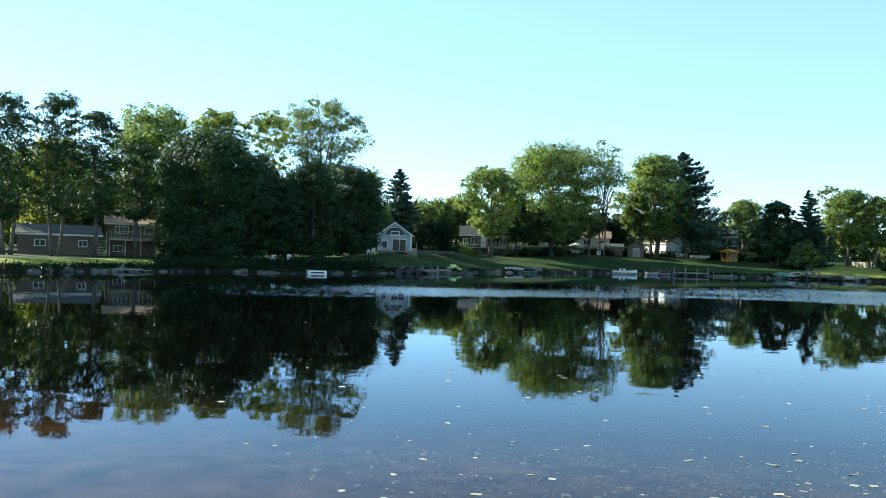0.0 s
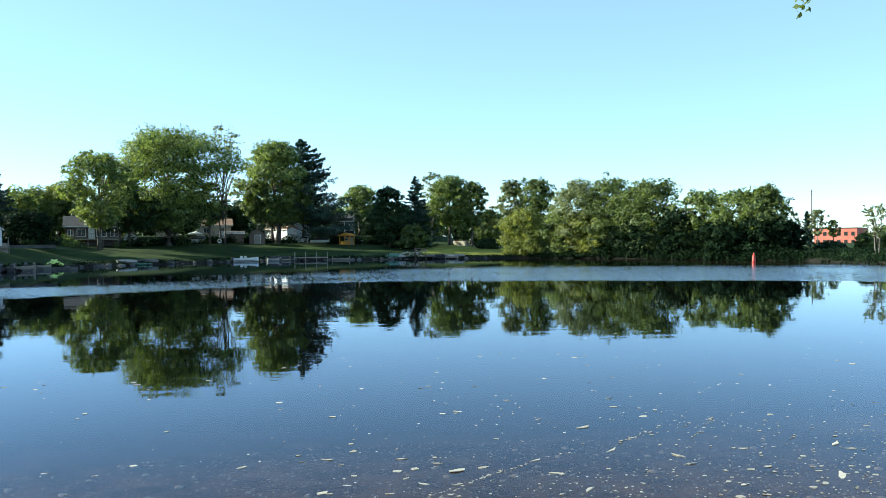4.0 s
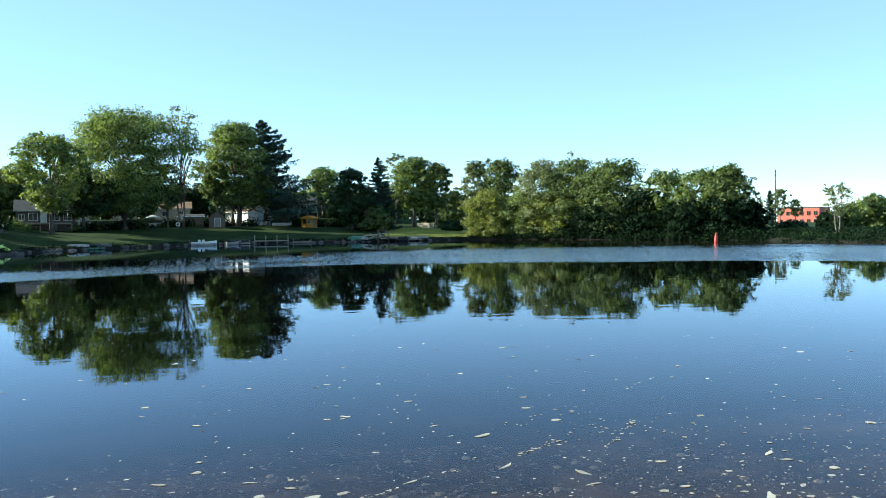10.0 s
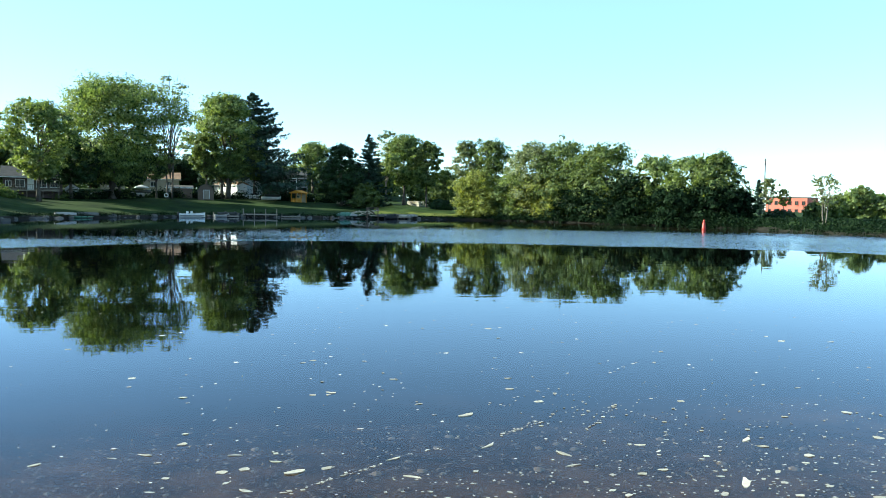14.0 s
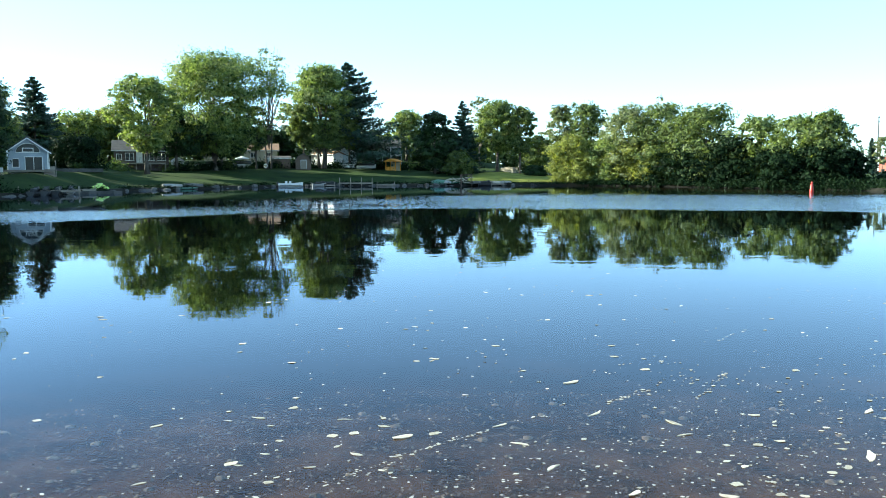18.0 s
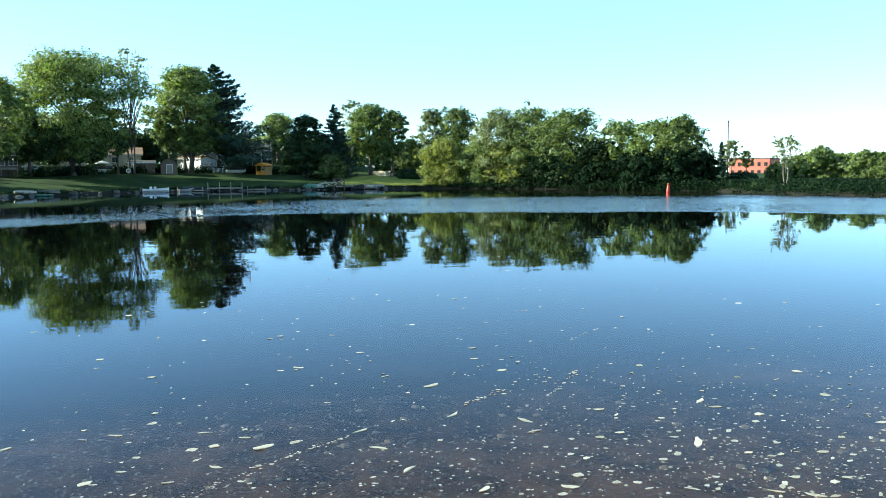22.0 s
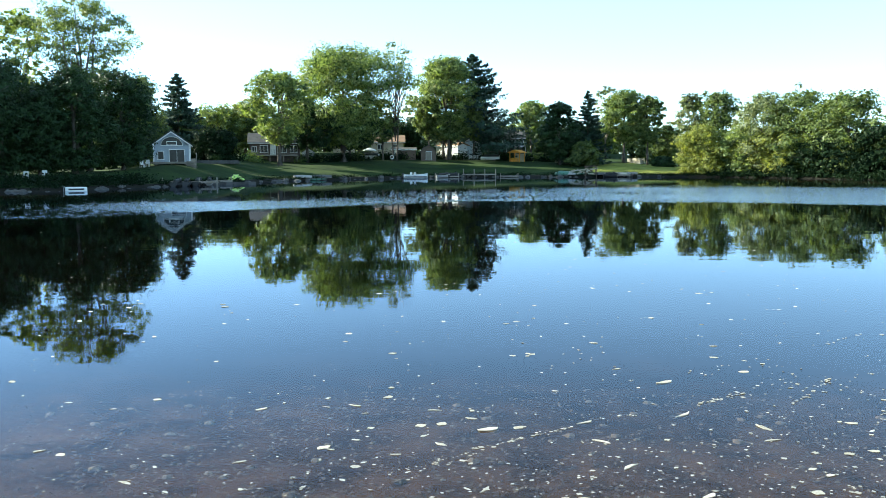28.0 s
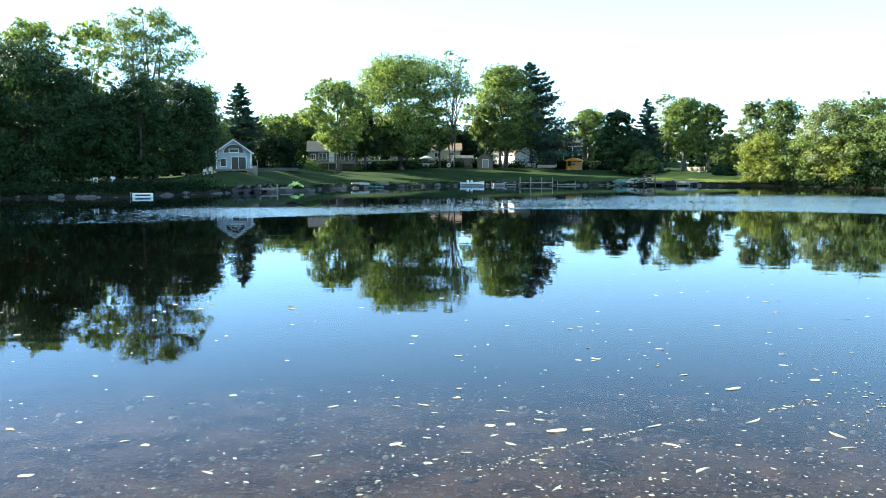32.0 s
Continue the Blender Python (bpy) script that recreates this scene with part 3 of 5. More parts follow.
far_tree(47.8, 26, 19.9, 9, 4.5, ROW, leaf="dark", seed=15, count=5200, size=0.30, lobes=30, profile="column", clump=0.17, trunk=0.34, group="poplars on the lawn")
# behind them, sunlit tops
far_tree(36.1, 44.9, 24.7, 13, 7.0, "tall sunlit maple with a light green top", leaf="light", seed=21, count=8500, lobes=30, profile="vase", trunk=0.45)
far_tree(31.9, 47.4, 26, 11.5, 7.0, "airy light green maple behind the shore trees", leaf="light", seed=22, count=5200, lobes=26, profile="vase", trunk=0.40, clump=0.16)
far_tree(28.9, 48.4, 26.2, 10.5, 7.0, "airy light green maple behind the shore trees", leaf="light", seed=23, count=4600, lobes=24, profile="vase", trunk=0.38, clump=0.16)
far_tree(41.5, 61.4, 19.6, 16, 3.0, "broad sunlit maple behind the deck house", leaf="yellow", seed=24, count=8000, size=0.45, lobes=26)
far_tree(46, 56, 18.7, 15, 3.0, "broad sunlit maple behind the deck house", leaf="light", seed=25, count=8000, size=0.45, lobes=26)
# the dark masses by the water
# seen against the sun; their shaded fronts are in the dark leaf colour
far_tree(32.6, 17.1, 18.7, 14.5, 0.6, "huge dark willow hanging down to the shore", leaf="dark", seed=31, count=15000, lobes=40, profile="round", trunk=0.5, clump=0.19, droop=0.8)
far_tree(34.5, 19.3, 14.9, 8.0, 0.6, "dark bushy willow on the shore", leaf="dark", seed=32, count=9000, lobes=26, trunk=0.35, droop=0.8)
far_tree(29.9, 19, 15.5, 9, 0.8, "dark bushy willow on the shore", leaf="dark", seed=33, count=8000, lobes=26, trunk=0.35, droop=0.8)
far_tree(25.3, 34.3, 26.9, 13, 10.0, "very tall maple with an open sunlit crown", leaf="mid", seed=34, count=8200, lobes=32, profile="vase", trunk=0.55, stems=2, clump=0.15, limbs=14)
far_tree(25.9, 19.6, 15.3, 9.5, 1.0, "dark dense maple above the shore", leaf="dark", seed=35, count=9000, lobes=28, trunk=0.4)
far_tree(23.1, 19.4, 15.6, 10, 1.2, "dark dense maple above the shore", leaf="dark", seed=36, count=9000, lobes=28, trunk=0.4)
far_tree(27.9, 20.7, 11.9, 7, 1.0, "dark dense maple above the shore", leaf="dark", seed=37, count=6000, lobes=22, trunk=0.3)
far_tree(22, 33, 16.2, 7.5, 2.5, "green maple beside the gabled house", leaf="mid", seed=38, count=5000, lobes=22, trunk=0.3)
# middle of the shore
conifer("spruce", spot(19.75, 47.2), "dark pointed spruce behind the gabled house", 15.6, 13.5, seed=41, low=1.2, taper=0.8)
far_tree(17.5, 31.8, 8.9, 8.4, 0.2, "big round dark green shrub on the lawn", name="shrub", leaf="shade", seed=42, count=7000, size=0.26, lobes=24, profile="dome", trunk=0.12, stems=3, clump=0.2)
far_tree(17.3, 74.1, 15.2, 12, 2.0, "light green tree in the gardens behind", leaf="light", seed=43, count=5000, size=0.42, lobes=24)
far_tree(15.6, 70.6, 16.4, 12, 2.0, "light green tree in the gardens behind", leaf="yellow", seed=44, count=5000, size=0.42, lobes=24)
far_tree(19.4, 75.6, 14.2, 11, 2.0, "light green tree in the gardens behind", leaf="light", seed=45, count=4500, size=0.42, lobes=22)
far_tree(13.4, 31.1, 20.1, 13.0, 4.4, "broad young maple with a bare grey trunk", leaf="light", seed=46, count=8200, lobes=44, profile="vase", trunk=0.42, clump=0.125, limbs=12)
far_tree(9.2, 35.3, 26.8, 23.5, 3.8, "great spreading maple on the lawn", leaf="light", seed=47, count=25000, lobes=66, profile="vase", trunk=0.75, clump=0.135, limbs=16)
# added foliage low in the great maple, its shade put into the leaf colour
far_tree(8.8, 37.9, 15.5, 15, 3.0, "dark spreading lower boughs of a maple by the lawn", leaf="dark", seed=48, count=8000, lobes=30, trunk=0.4, clump=0.16)
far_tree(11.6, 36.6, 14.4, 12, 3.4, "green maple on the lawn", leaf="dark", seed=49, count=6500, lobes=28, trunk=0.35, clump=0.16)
far_tree(5.75, 33.3, 28.9, 9, 7.0, "thin half-bare tree with an open crown", leaf="grey", seed=50, count=2300, size=0.23, lobes=44, profile="vase", trunk=0.30, clump=0.085, limbs=40, stems=2)
far_tree(6.6, 34.4, 16.8, 6.5, 4.2, "small dark tree beside the thin one", leaf="mid", seed=51, count=2600, lobes=18, trunk=0.2)
far_tree(2.35, 35.2, 26.8, 15.5, 4.8, "full green linden with several trunks", leaf="light", seed=52, count=20000, lobes=48, profile="round", trunk=0.60, stems=3, clump=0.14, limbs=12)
far_tree(3.5, 33.9, 17.5, 5.5, 4.8, "green linden on the lawn", leaf="mid", seed=53, count=6000, lobes=26, trunk=0.32)
conifer("pine", spot(0.55, 39), "tall dark pine with ragged boughs", 24.2, 28.0, seed=54, low=4.0, gaps=0.04, taper=0.74)
far_tree(0.5, 36.5, 14.7, 7, 4.8, "green tree beside the pine", leaf="mid", seed=55, count=4200, lobes=22, trunk=0.3)
far_tree(-3.3, 60, 18.6, 9.8, 4.6, "round light green maple", leaf="light", seed=56, count=7500, lobes=30, profile="round", trunk=0.32, clump=0.17)
far_tree(-5.2, 27.4, 16.1, 8.6, 1.5, "round dark green tree by the docks", leaf="dark", seed=57, count=7500, lobes=28, trunk=0.32)
conifer("spruce", spot(-7.05, 28.5), "dark grey-green spruce by the shore", 16.4, 12.0, seed=58, low=1.0, gaps=0.04, taper=0.8)
far_tree(-6.9, 23.6, 7.3, 7, 0.4, "green shrub below the spruce", name="shrub", leaf="mid", seed=59, count=4500, lobes=18, profile="dome", trunk=0.12, stems=2)
far_tree(-9.4, 36.6, 19.3, 11, 5.0, "light green willow on the lit lawn", leaf="light", seed=60, count=9500, lobes=34, trunk=0.4, clump=0.16)
far_tree(-10.9, 33.9, 17.8, 7.5, 5.0, "green willow on the lit lawn", leaf="mid", seed=61, count=6000, lobes=28, trunk=0.35, clump=0.16)
far_tree(-8.2, 44.4, 21, 7, 6.0, "half-dead tree with pale bare branches", leaf="grey", seed=62, count=1100, lobes=20, trunk=0.26, limbs=30, bark=BARK_PALE, clump=0.12)
far_tree(-12.2, 44.2, 11.5, 8.5, 1.5, "low green tree behind the lawn", leaf="mid", seed=63, count=4500, lobes=20, trunk=0.25)
far_tree(-12.9, 56, 8.8, 6.3, 1.0, "low green tree behind the lawn", leaf="mid", seed=64, count=3000, lobes=18, trunk=0.2)
far_tree(-11.9, 25.8, 4, 5, 0.2, "dark round shrub on the lawn", name="shrub", leaf="dark", seed=65, count=3500, lobes=14, profile="dome", trunk=0.08, stems=2)
# the wooded point
far_tree(-13.6, 20, 17, 7.4, 2.0, "grey-green willow on the wooded point", leaf="grey", seed=71, count=5500, lobes=26, trunk=0.35, clump=0.17)
far_tree(-15.3, 18, 17.2, 8.8, 1.5, "green poplar on the wooded point", leaf="mid", seed=72, count=7500, lobes=28, profile="round", trunk=0.35)
far_tree(-14.4, 4.5, 9.9, 10.4, 0.1, "yellow-green willow hanging over the water", leaf="yellow", seed=73, count=10000, size=0.28, lobes=36, profile="dome", trunk=0.22, stems=3, clump=0.16, droop=0.9)
# the low front trees wear shade leaves, the point's shaded foot put into colour
WOOD_PT = "dense green tree on the wooded point"
far_tree(-18, 7.0, 15.5, 12.6, 0.6, WOOD_PT, leaf="grey", seed=74, count=8500, lobes=32, trunk=0.35, group="trees on the point")
far_tree(-20.4, 7.0, 15.3, 12.8, 0.6, WOOD_PT, leaf="mid", seed=75, count=8500, lobes=32, trunk=0.35, group="trees on the point")
far_tree(-19.1, 4.5, 9, 11.3, 0.2, WOOD_PT, leaf="yellow", seed=76, count=6500, size=0.3, lobes=28, trunk=0.25, group="trees on the point")
far_tree(-16.9, 4.5, 9.9, 9.0, 0.2, WOOD_PT, leaf="light", seed=77, count=5500, size=0.3, lobes=24, trunk=0.25, group="trees on the point")
far_tree(-22.9, 7.0, 14.6, 12.3, 0.6, WOOD_PT, leaf="mid", seed=78, count=8000, lobes=32, trunk=0.32, group="trees on the point")
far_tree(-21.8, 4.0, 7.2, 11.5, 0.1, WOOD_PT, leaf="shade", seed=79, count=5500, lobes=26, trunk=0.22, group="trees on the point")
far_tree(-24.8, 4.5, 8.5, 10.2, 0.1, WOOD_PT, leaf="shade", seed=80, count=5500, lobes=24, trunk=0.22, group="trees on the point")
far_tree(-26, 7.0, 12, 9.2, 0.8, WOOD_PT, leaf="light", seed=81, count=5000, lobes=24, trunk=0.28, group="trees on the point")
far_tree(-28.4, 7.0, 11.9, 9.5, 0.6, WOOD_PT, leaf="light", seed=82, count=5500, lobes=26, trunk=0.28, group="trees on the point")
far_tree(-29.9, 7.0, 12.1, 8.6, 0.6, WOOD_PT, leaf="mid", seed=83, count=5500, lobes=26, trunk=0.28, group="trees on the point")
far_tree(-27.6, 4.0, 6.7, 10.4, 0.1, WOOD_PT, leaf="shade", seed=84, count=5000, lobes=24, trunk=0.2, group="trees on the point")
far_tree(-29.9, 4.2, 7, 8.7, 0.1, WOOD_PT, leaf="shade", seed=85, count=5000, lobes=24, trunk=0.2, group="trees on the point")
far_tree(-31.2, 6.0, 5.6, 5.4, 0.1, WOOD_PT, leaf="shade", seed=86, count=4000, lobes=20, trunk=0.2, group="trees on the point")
far_tree(-20, 16, 17.6, 2.8, 9.0, "bare dead treetop above the point", leaf="grey", seed=87, count=120, lobes=10, trunk=0.16, limbs=10, bark=BARK_PALE)
# the low bank with the works behind it
conifer("spruce", spot(-32.4, 70), "small dark spruce near the brick building", 7.8, 3.2, seed=91, low=0.6)
THIN = "thin light green tree in front of the brick building"
far_tree(-33, 66, 9.8, 3.8, 2.5, THIN, leaf="grey", seed=92, count=1100, lobes=18, trunk=0.14, clump=0.14)
far_tree(-33.9, 70, 7.4, 2.6, 2.0, THIN, leaf="mid", seed=93, count=800, lobes=16, trunk=0.14, clump=0.15)
far_tree(-36.25, 4, 7.6, 3.4, 2.6, "half-dead tree with a pale bare trunk", leaf="grey", seed=94, count=650, size=0.2, lobes=16, trunk=0.15, limbs=14, bark=BARK_GREY, stems=2, profile="vase")
BUSH = "green scrub along the low bank"
for i, (a, d, z, w, c) in enumerate([(-33.6, 24, 2.1, 4.7, "dark"), (-35.8, 29.8, 4.2, 4, "mid"), (-36.9, 40.2, 5.4, 4.6, "light"), (-38.2, 38.4, 6.9, 5.5, "light"),
                                     (-39.4, 42.2, 5.2, 6, "mid"), (-40.6, 39.8, 6.1, 5.4, "light"), (-42.2, 40.6, 5.2, 6.5, "mid"), (-43.8, 38.9, 5.5, 6.5, "mid"),
                                     (-45.4, 38.7, 4.7, 6.5, "mid"), (-47.2, 38.4, 4.8, 7, "mid"), (-31.3, 32, 3.8, 4.5, "dark")]):
    far_tree(a, d, z, w, 0.1, BUSH, name="shrub", leaf=c, seed=100 + i, count=3600, size=0.27, lobes=20, profile="dome", trunk=0.1, stems=2, group="scrub on the bank")


# garden trees that close the gaps behind the houses
for i, (a, d, z, w, c) in enumerate([(22.5, 57.2, 13.5, 11, "mid"), (20.6, 62.4, 11.4, 10, "mid"), (18.3, 58.7, 8.9, 9, "mid"), (14.6, 64.1, 13.2, 11, "mid"), (12.2, 65, 14.1, 11, "dark"), (10.5, 72.8, 15, 12, "dark"),
                                     (8.2, 69.8, 15, 11, "dark"), (6.4, 71.4, 13.9, 11, "mid"), (4.6, 67, 14.9, 11, "dark"), (2.8, 70.2, 14.9, 11, "dark"), (1, 71.4, 14.8, 11, "dark"), (-0.8, 72.6, 13.8, 11, "mid"),
                                     (-3, 73.5, 12.8, 11, "mid"), (-4.6, 54.7, 12, 9, "dark"), (-6.2, 49.9, 12, 9, "dark"), (-7.8, 59.1, 11.9, 10, "mid"), (34, 41.6, 14.7, 12, "dark"), (30.5, 35.8, 14.7, 12, "dark"), (27.5, 38.8, 14.7, 12, "dark"), (24.6, 46, 13.6, 12, "dark"), (38.8, 58.3, 14.6, 14, "mid")]):
    far_tree(a, d, z, w, 0.8, "leafy garden tree behind the houses", leaf=c, seed=200 + i, count=4200, size=0.42, lobes=24, trunk=0.3, limbs=3)


def far_woods():
    """The woods behind everything, too far to tell its trees apart."""
    rng = np.random.default_rng(5)
    pts = []
    for az in np.arange(-60, 62, 0.55):
        dist = shore(az) + 105 + rng.uniform(0, 25)
        if -37 < az < -29.5:
            continue
        top = 4.5 if az < -29 else np.interp(az, [-29, -14, -10, 0, 14, 20, 30, 45], [7, 7, 11, 14, 14, 12, 18, 18]) * rng.uniform(0.8, 1.05)
        n = 330
        d = rng.normal(size=(n, 3))
        d /= np.linalg.norm(d, axis=1, keepdims=True)
        c = np.array([-dist * math.sin(radians(az)), dist * math.cos(radians(az)), 2.5 + top * 0.45])
        pts.append(c + d * np.array([3.6, 3.6, top * 0.55]) * rng.uniform(0.75, 1.05, (n, 1)))
    p = np.concatenate(pts)
    return tagged(new("far_woods", quads_mesh("far_woods", leaves(p, 0.85, rng), LEAF["mid"])), "dark woods far behind the houses", "woods", kind="stuff")


far_woods()


# ---------------------------------------------------------------- houses
def window(parent, x, z, w, h, y, frame=None, bars=1, name="window"):
    """A window in a wall that faces -y at y: frame round it, mullions, a pane set back."""
    frame = frame or WHITE
    bm = bmesh.new()
    t = 0.09
    box(bm, x, y - 0.03, z + h / 2 - t / 2, w, 0.12, t)
    box(bm, x, y - 0.05, z - h / 2 + t / 2, w + 0.1, 0.18, t)
    for s in (-1, 1):
        box(bm, x + s * (w / 2 - t / 2), y - 0.03, z, t, 0.12, h - 2 * t)
    for i in range(bars):
        box(bm, x - w / 2 + w * (i + 1) / (bars + 1), y - 0.025, z, 0.06, 0.09, h - 2 * t)
    f = part(name, bm, frame, parent)
    bm = bmesh.new()
    box(bm, x, y - 0.005, z, w - 2 * t, 0.03, h - 2 * t)
    part("pane", bm, GLASS, f)
    return f


def door(parent, x, z0, w, h, y, material, glazed=False):
    bm = bmesh.new()
    for s in (-1, 1):
        box(bm, x + s * (w / 2 + 0.04), y - 0.03, z0 + h / 2, 0.08, 0.12, h)
    box(bm, x, y - 0.03, z0 + h + 0.04, w + 0.16, 0.12, 0.08)
    f = part("door_frame", bm, WHITE, parent)
    bm = bmesh.new()
    box(bm, x, y - 0.01, z0 + h / 2, w, 0.05, h)
    part("door", bm, GLASS if glazed else material, f)


def siding(parent, x0, x1, z0, z1, y, material, step=0.30):
    """Weatherboards on a front wall, each lapping over the one below."""
    bm = bmesh.new()
    z = z0
    while z < z1 - 0.05:
        h = min(step, z1 - z)
        a = [bm.verts.new(v) for v in ((x0, y - 0.045, z), (x1, y - 0.045, z), (x1, y - 0.012, z + h), (x0, y - 0.012, z + h), (x0, y, z), (x1, y, z))]
        bm.faces.new(a[:4])
        bm.faces.new((a[4], a[5], a[1], a[0]))
        z += h
    part("siding", bm, material, parent)


def house(label, m, w, depth, eaves, ridge, walls, roof, gable_front=False, over=0.45, name="house", base=0.6):
    """Walls with gables, a roof of two thick slopes, fascia boards; front at y = -depth / 2."""
    t = thing(name, m, label, name.replace("_", " "))
    bm = bmesh.new()
    if gable_front:
        prism(bm, [(-w / 2, -base), (w / 2, -base), (w / 2, eaves), (0, ridge), (-w / 2, eaves)], -depth / 2, depth / 2)
    else:
        prism(bm, [(-depth / 2, -base), (depth / 2, -base), (depth / 2, eaves), (0, ridge), (-depth / 2, eaves)], -w / 2, w / 2)
        bmesh.ops.transform(bm, matrix=Matrix.Rotation(radians(90), 4, "Z"), verts=bm.verts)
    part("wall", bm, walls, t)
    half, length = (w / 2, depth) if gable_front else (depth / 2, w)
    slope = (ridge - eaves) / half
    for s in (-1, 1):
        bm = bmesh.new()
        e = half + over
        prism(bm, [(0, ridge + 0.02), (s * e, ridge + 0.02 - slope * e), (s * e, ridge + 0.20 - slope * e), (0, ridge + 0.20)],
              -length / 2 - over, length / 2 + over)
        if not gable_front:
            bmesh.ops.transform(bm, matrix=Matrix.Rotation(radians(90), 4, "Z"), verts=bm.verts)
        r = part("roof", bm, roof, t)
        courses = max(int(e / 0.5), 2)
        for i in range(courses):
            bm = bmesh.new()
            u = s * e * (i + 0.5) / courses
            prism(bm, [(u - e / courses * 0.49, ridge + 0.205 - slope * abs(u - e / courses * 0.49)), (u + e / courses * 0.49, ridge + 0.205 - slope * abs(u + e / courses * 0.49)),
                       (u + e / courses * 0.49, ridge + 0.235 - slope * abs(u + e / courses * 0.49)), (u - e / courses * 0.49, ridge + 0.235 - slope * abs(u - e / courses * 0.49))],
                  -length / 2 - over, length / 2 + over)
            if not gable_front:
                bmesh.ops.transform(bm, matrix=Matrix.Rotation(radians(90), 4, "Z"), verts=bm.verts)
            part("roof_course", bm, roof, r)
    bm = bmesh.new()
    if gable_front:
        for s in (-1, 1):
            e = half + over
            prism(bm, [(0, ridge - 0.12), (s * e, ridge - 0.12 - slope * e), (s * e, ridge + 0.06 - slope * e), (0, ridge + 0.06)],
                  -depth / 2 - over - 0.03, -depth / 2 - over + 0.03)
    else:
        box(bm, 0, -depth / 2 - over, eaves - slope * over + 0.08, w + 2 * over, 0.06, 0.2)
    part("fascia", bm, WHITE, t)
    return t


def chimney(t, x, y, z, h):
    bm = bmesh.new()
    box(bm, x, y, z, 0.7, 0.7, h, 0.03)
    box(bm, x, y, z + h / 2 + 0.06, 0.85, 0.85, 0.12, 0.02)
    part("chimney", bm, BRICK, t)


def deck(t, x0, x1, y0, y1, z, rail=True, posts=4, material=None, stairs=None):
    """A raised wooden deck: boards, posts to the ground, a rail with balusters, and stairs."""
    material = material or WOOD
    n = max(int((y1 - y0) / 0.3), 3)
    bm = bmesh.new()
    box(bm, (x0 + x1) / 2, y0 + 0.04, z - 0.13, x1 - x0, 0.08, 0.2)
    d = part("deck", bm, material, t)
    bm = bmesh.new()
    box(bm, 0, 0, 0, x1 - x0, (y1 - y0) / n - 0.02, 0.05)
    board = mesh_of(bm, "board", material)
    for i in range(n):
        ob = new("board", board)
        ob.parent = d
        ob.matrix_local = pose((x0 + x1) / 2, y0 + (i + 0.5) * (y1 - y0) / n, z)
    for i in range(posts):
        bm = bmesh.new()
        box(bm, x0 + 0.1 + (x1 - x0 - 0.2) * i / (posts - 1), y0 + 0.12, z / 2 - 0.3, 0.14, 0.14, z + 0.5)
        part("post", bm, material, d)
    if rail:
        for h, w, name in ((0.98, 0.09, "handrail"), (0.15, 0.05, "bottom_rail")):
            bm = bmesh.new()
            box(bm, (x0 + x1) / 2, y0 + 0.05, z + h, x1 - x0, w, 0.06)
            part(name, bm, material, d)
        k = max(int((x1 - x0) / 0.28), 2)
        bm = bmesh.new()
        box(bm, 0, 0, 0, 0.045, 0.045, 0.8)
        bar = mesh_of(bm, "baluster", material)
        for i in range(k + 1):
            ob = new("baluster", bar)
            ob.parent = d
            ob.matrix_local = pose(x0 + 0.03 + (x1 - x0 - 0.06) * i / k, y0 + 0.05, z + 0.56)
    if stairs:
        sx, sw = stairs
        k = max(int(z / 0.19), 3)
        for i in range(k):
            bm = bmesh.new()
            box(bm, sx, y0 - 0.28 * (k - i - 0.5), z * (i + 0.5) / k, sw, 0.27, 0.045)
            part("tread", bm, material, d)
        run, slope = math.hypot(0.28 * k, z), math.atan2(z, 0.28 * k)
        for s in (-1, 1):
            for h, name, tall in ((-0.03, "stringer", 0.22), (0.85, "stair_rail", 0.06)):
                bm = bmesh.new()
                box(bm, 0, 0, 0, 0.06, run, tall)
                part(name, bm, material, d, at=Matrix.Translation((sx + s * sw / 2, y0 - 0.14 * k, z / 2 + h)) @ Matrix.Rotation(slope, 4, "X"))
    return d


# the long brown house with a deck, by the poplars
h = house("long low brown house with a raised deck", spot(41.6, 34.4), 9.5, 8, 2.6, 3.7, BROWN, SHINGLE)
siding(h, -4.75, 4.75, 0.0, 2.55, -4.0, BROWN)
window(h, 2.8, 1.5, 1.1, 0.9, -4.05)
window(h, -2.2, 1.5, 1.3, 0.9, -4.05)
h = house("two-storey brown house with a wooden balcony", spot(37.3, 32.6), 6.4, 8, 4.3, 5.3, BROWN, SHINGLE_TAN)
siding(h, -3.2, 3.2, 0.0, 4.25, -4.0, BROWN)
window(h, -1.4, 3.5, 1.7, 1.0, -4.05, bars=2)
window(h, 2.1, 3.5, 1.2, 1.0, -4.05)
door(h, 0.5, 2.35, 0.9, 1.75, -4.05, GREYW, True)
window(h, -1.8, 1.0, 1.2, 0.9, -4.05)
deck(h, -3.0, 3.0, -6.4, -4.05, 2.3, posts=4, material=PALEWOOD, stairs=(-3.9, 1.2))
deck(h, 4.2, 5.6, -6.0, -4.4, 2.1, posts=2, material=PALEWOOD)

# the gabled house by the water
h = house("pale blue-grey gabled house with an arched window", spot(20.2, 26.8), 5.2, 8.5, 2.9, 4.75, BLUEGREY, SHINGLE, gable_front=True, name="house")
siding(h, -2.6, 2.6, 0.0, 2.9, -4.25, BLUEGREY, 0.22)
for s in (-1, 1):
    bm = bmesh.new()
    box(bm, s * 2.56, -4.32, 1.4, 0.16, 0.12, 2.9)
    part("corner_board", bm, WHITE, h)
f = window(h, 0.05, 3.05, 1.45, 0.62, -4.36, bars=0)
bm = bmesh.new()
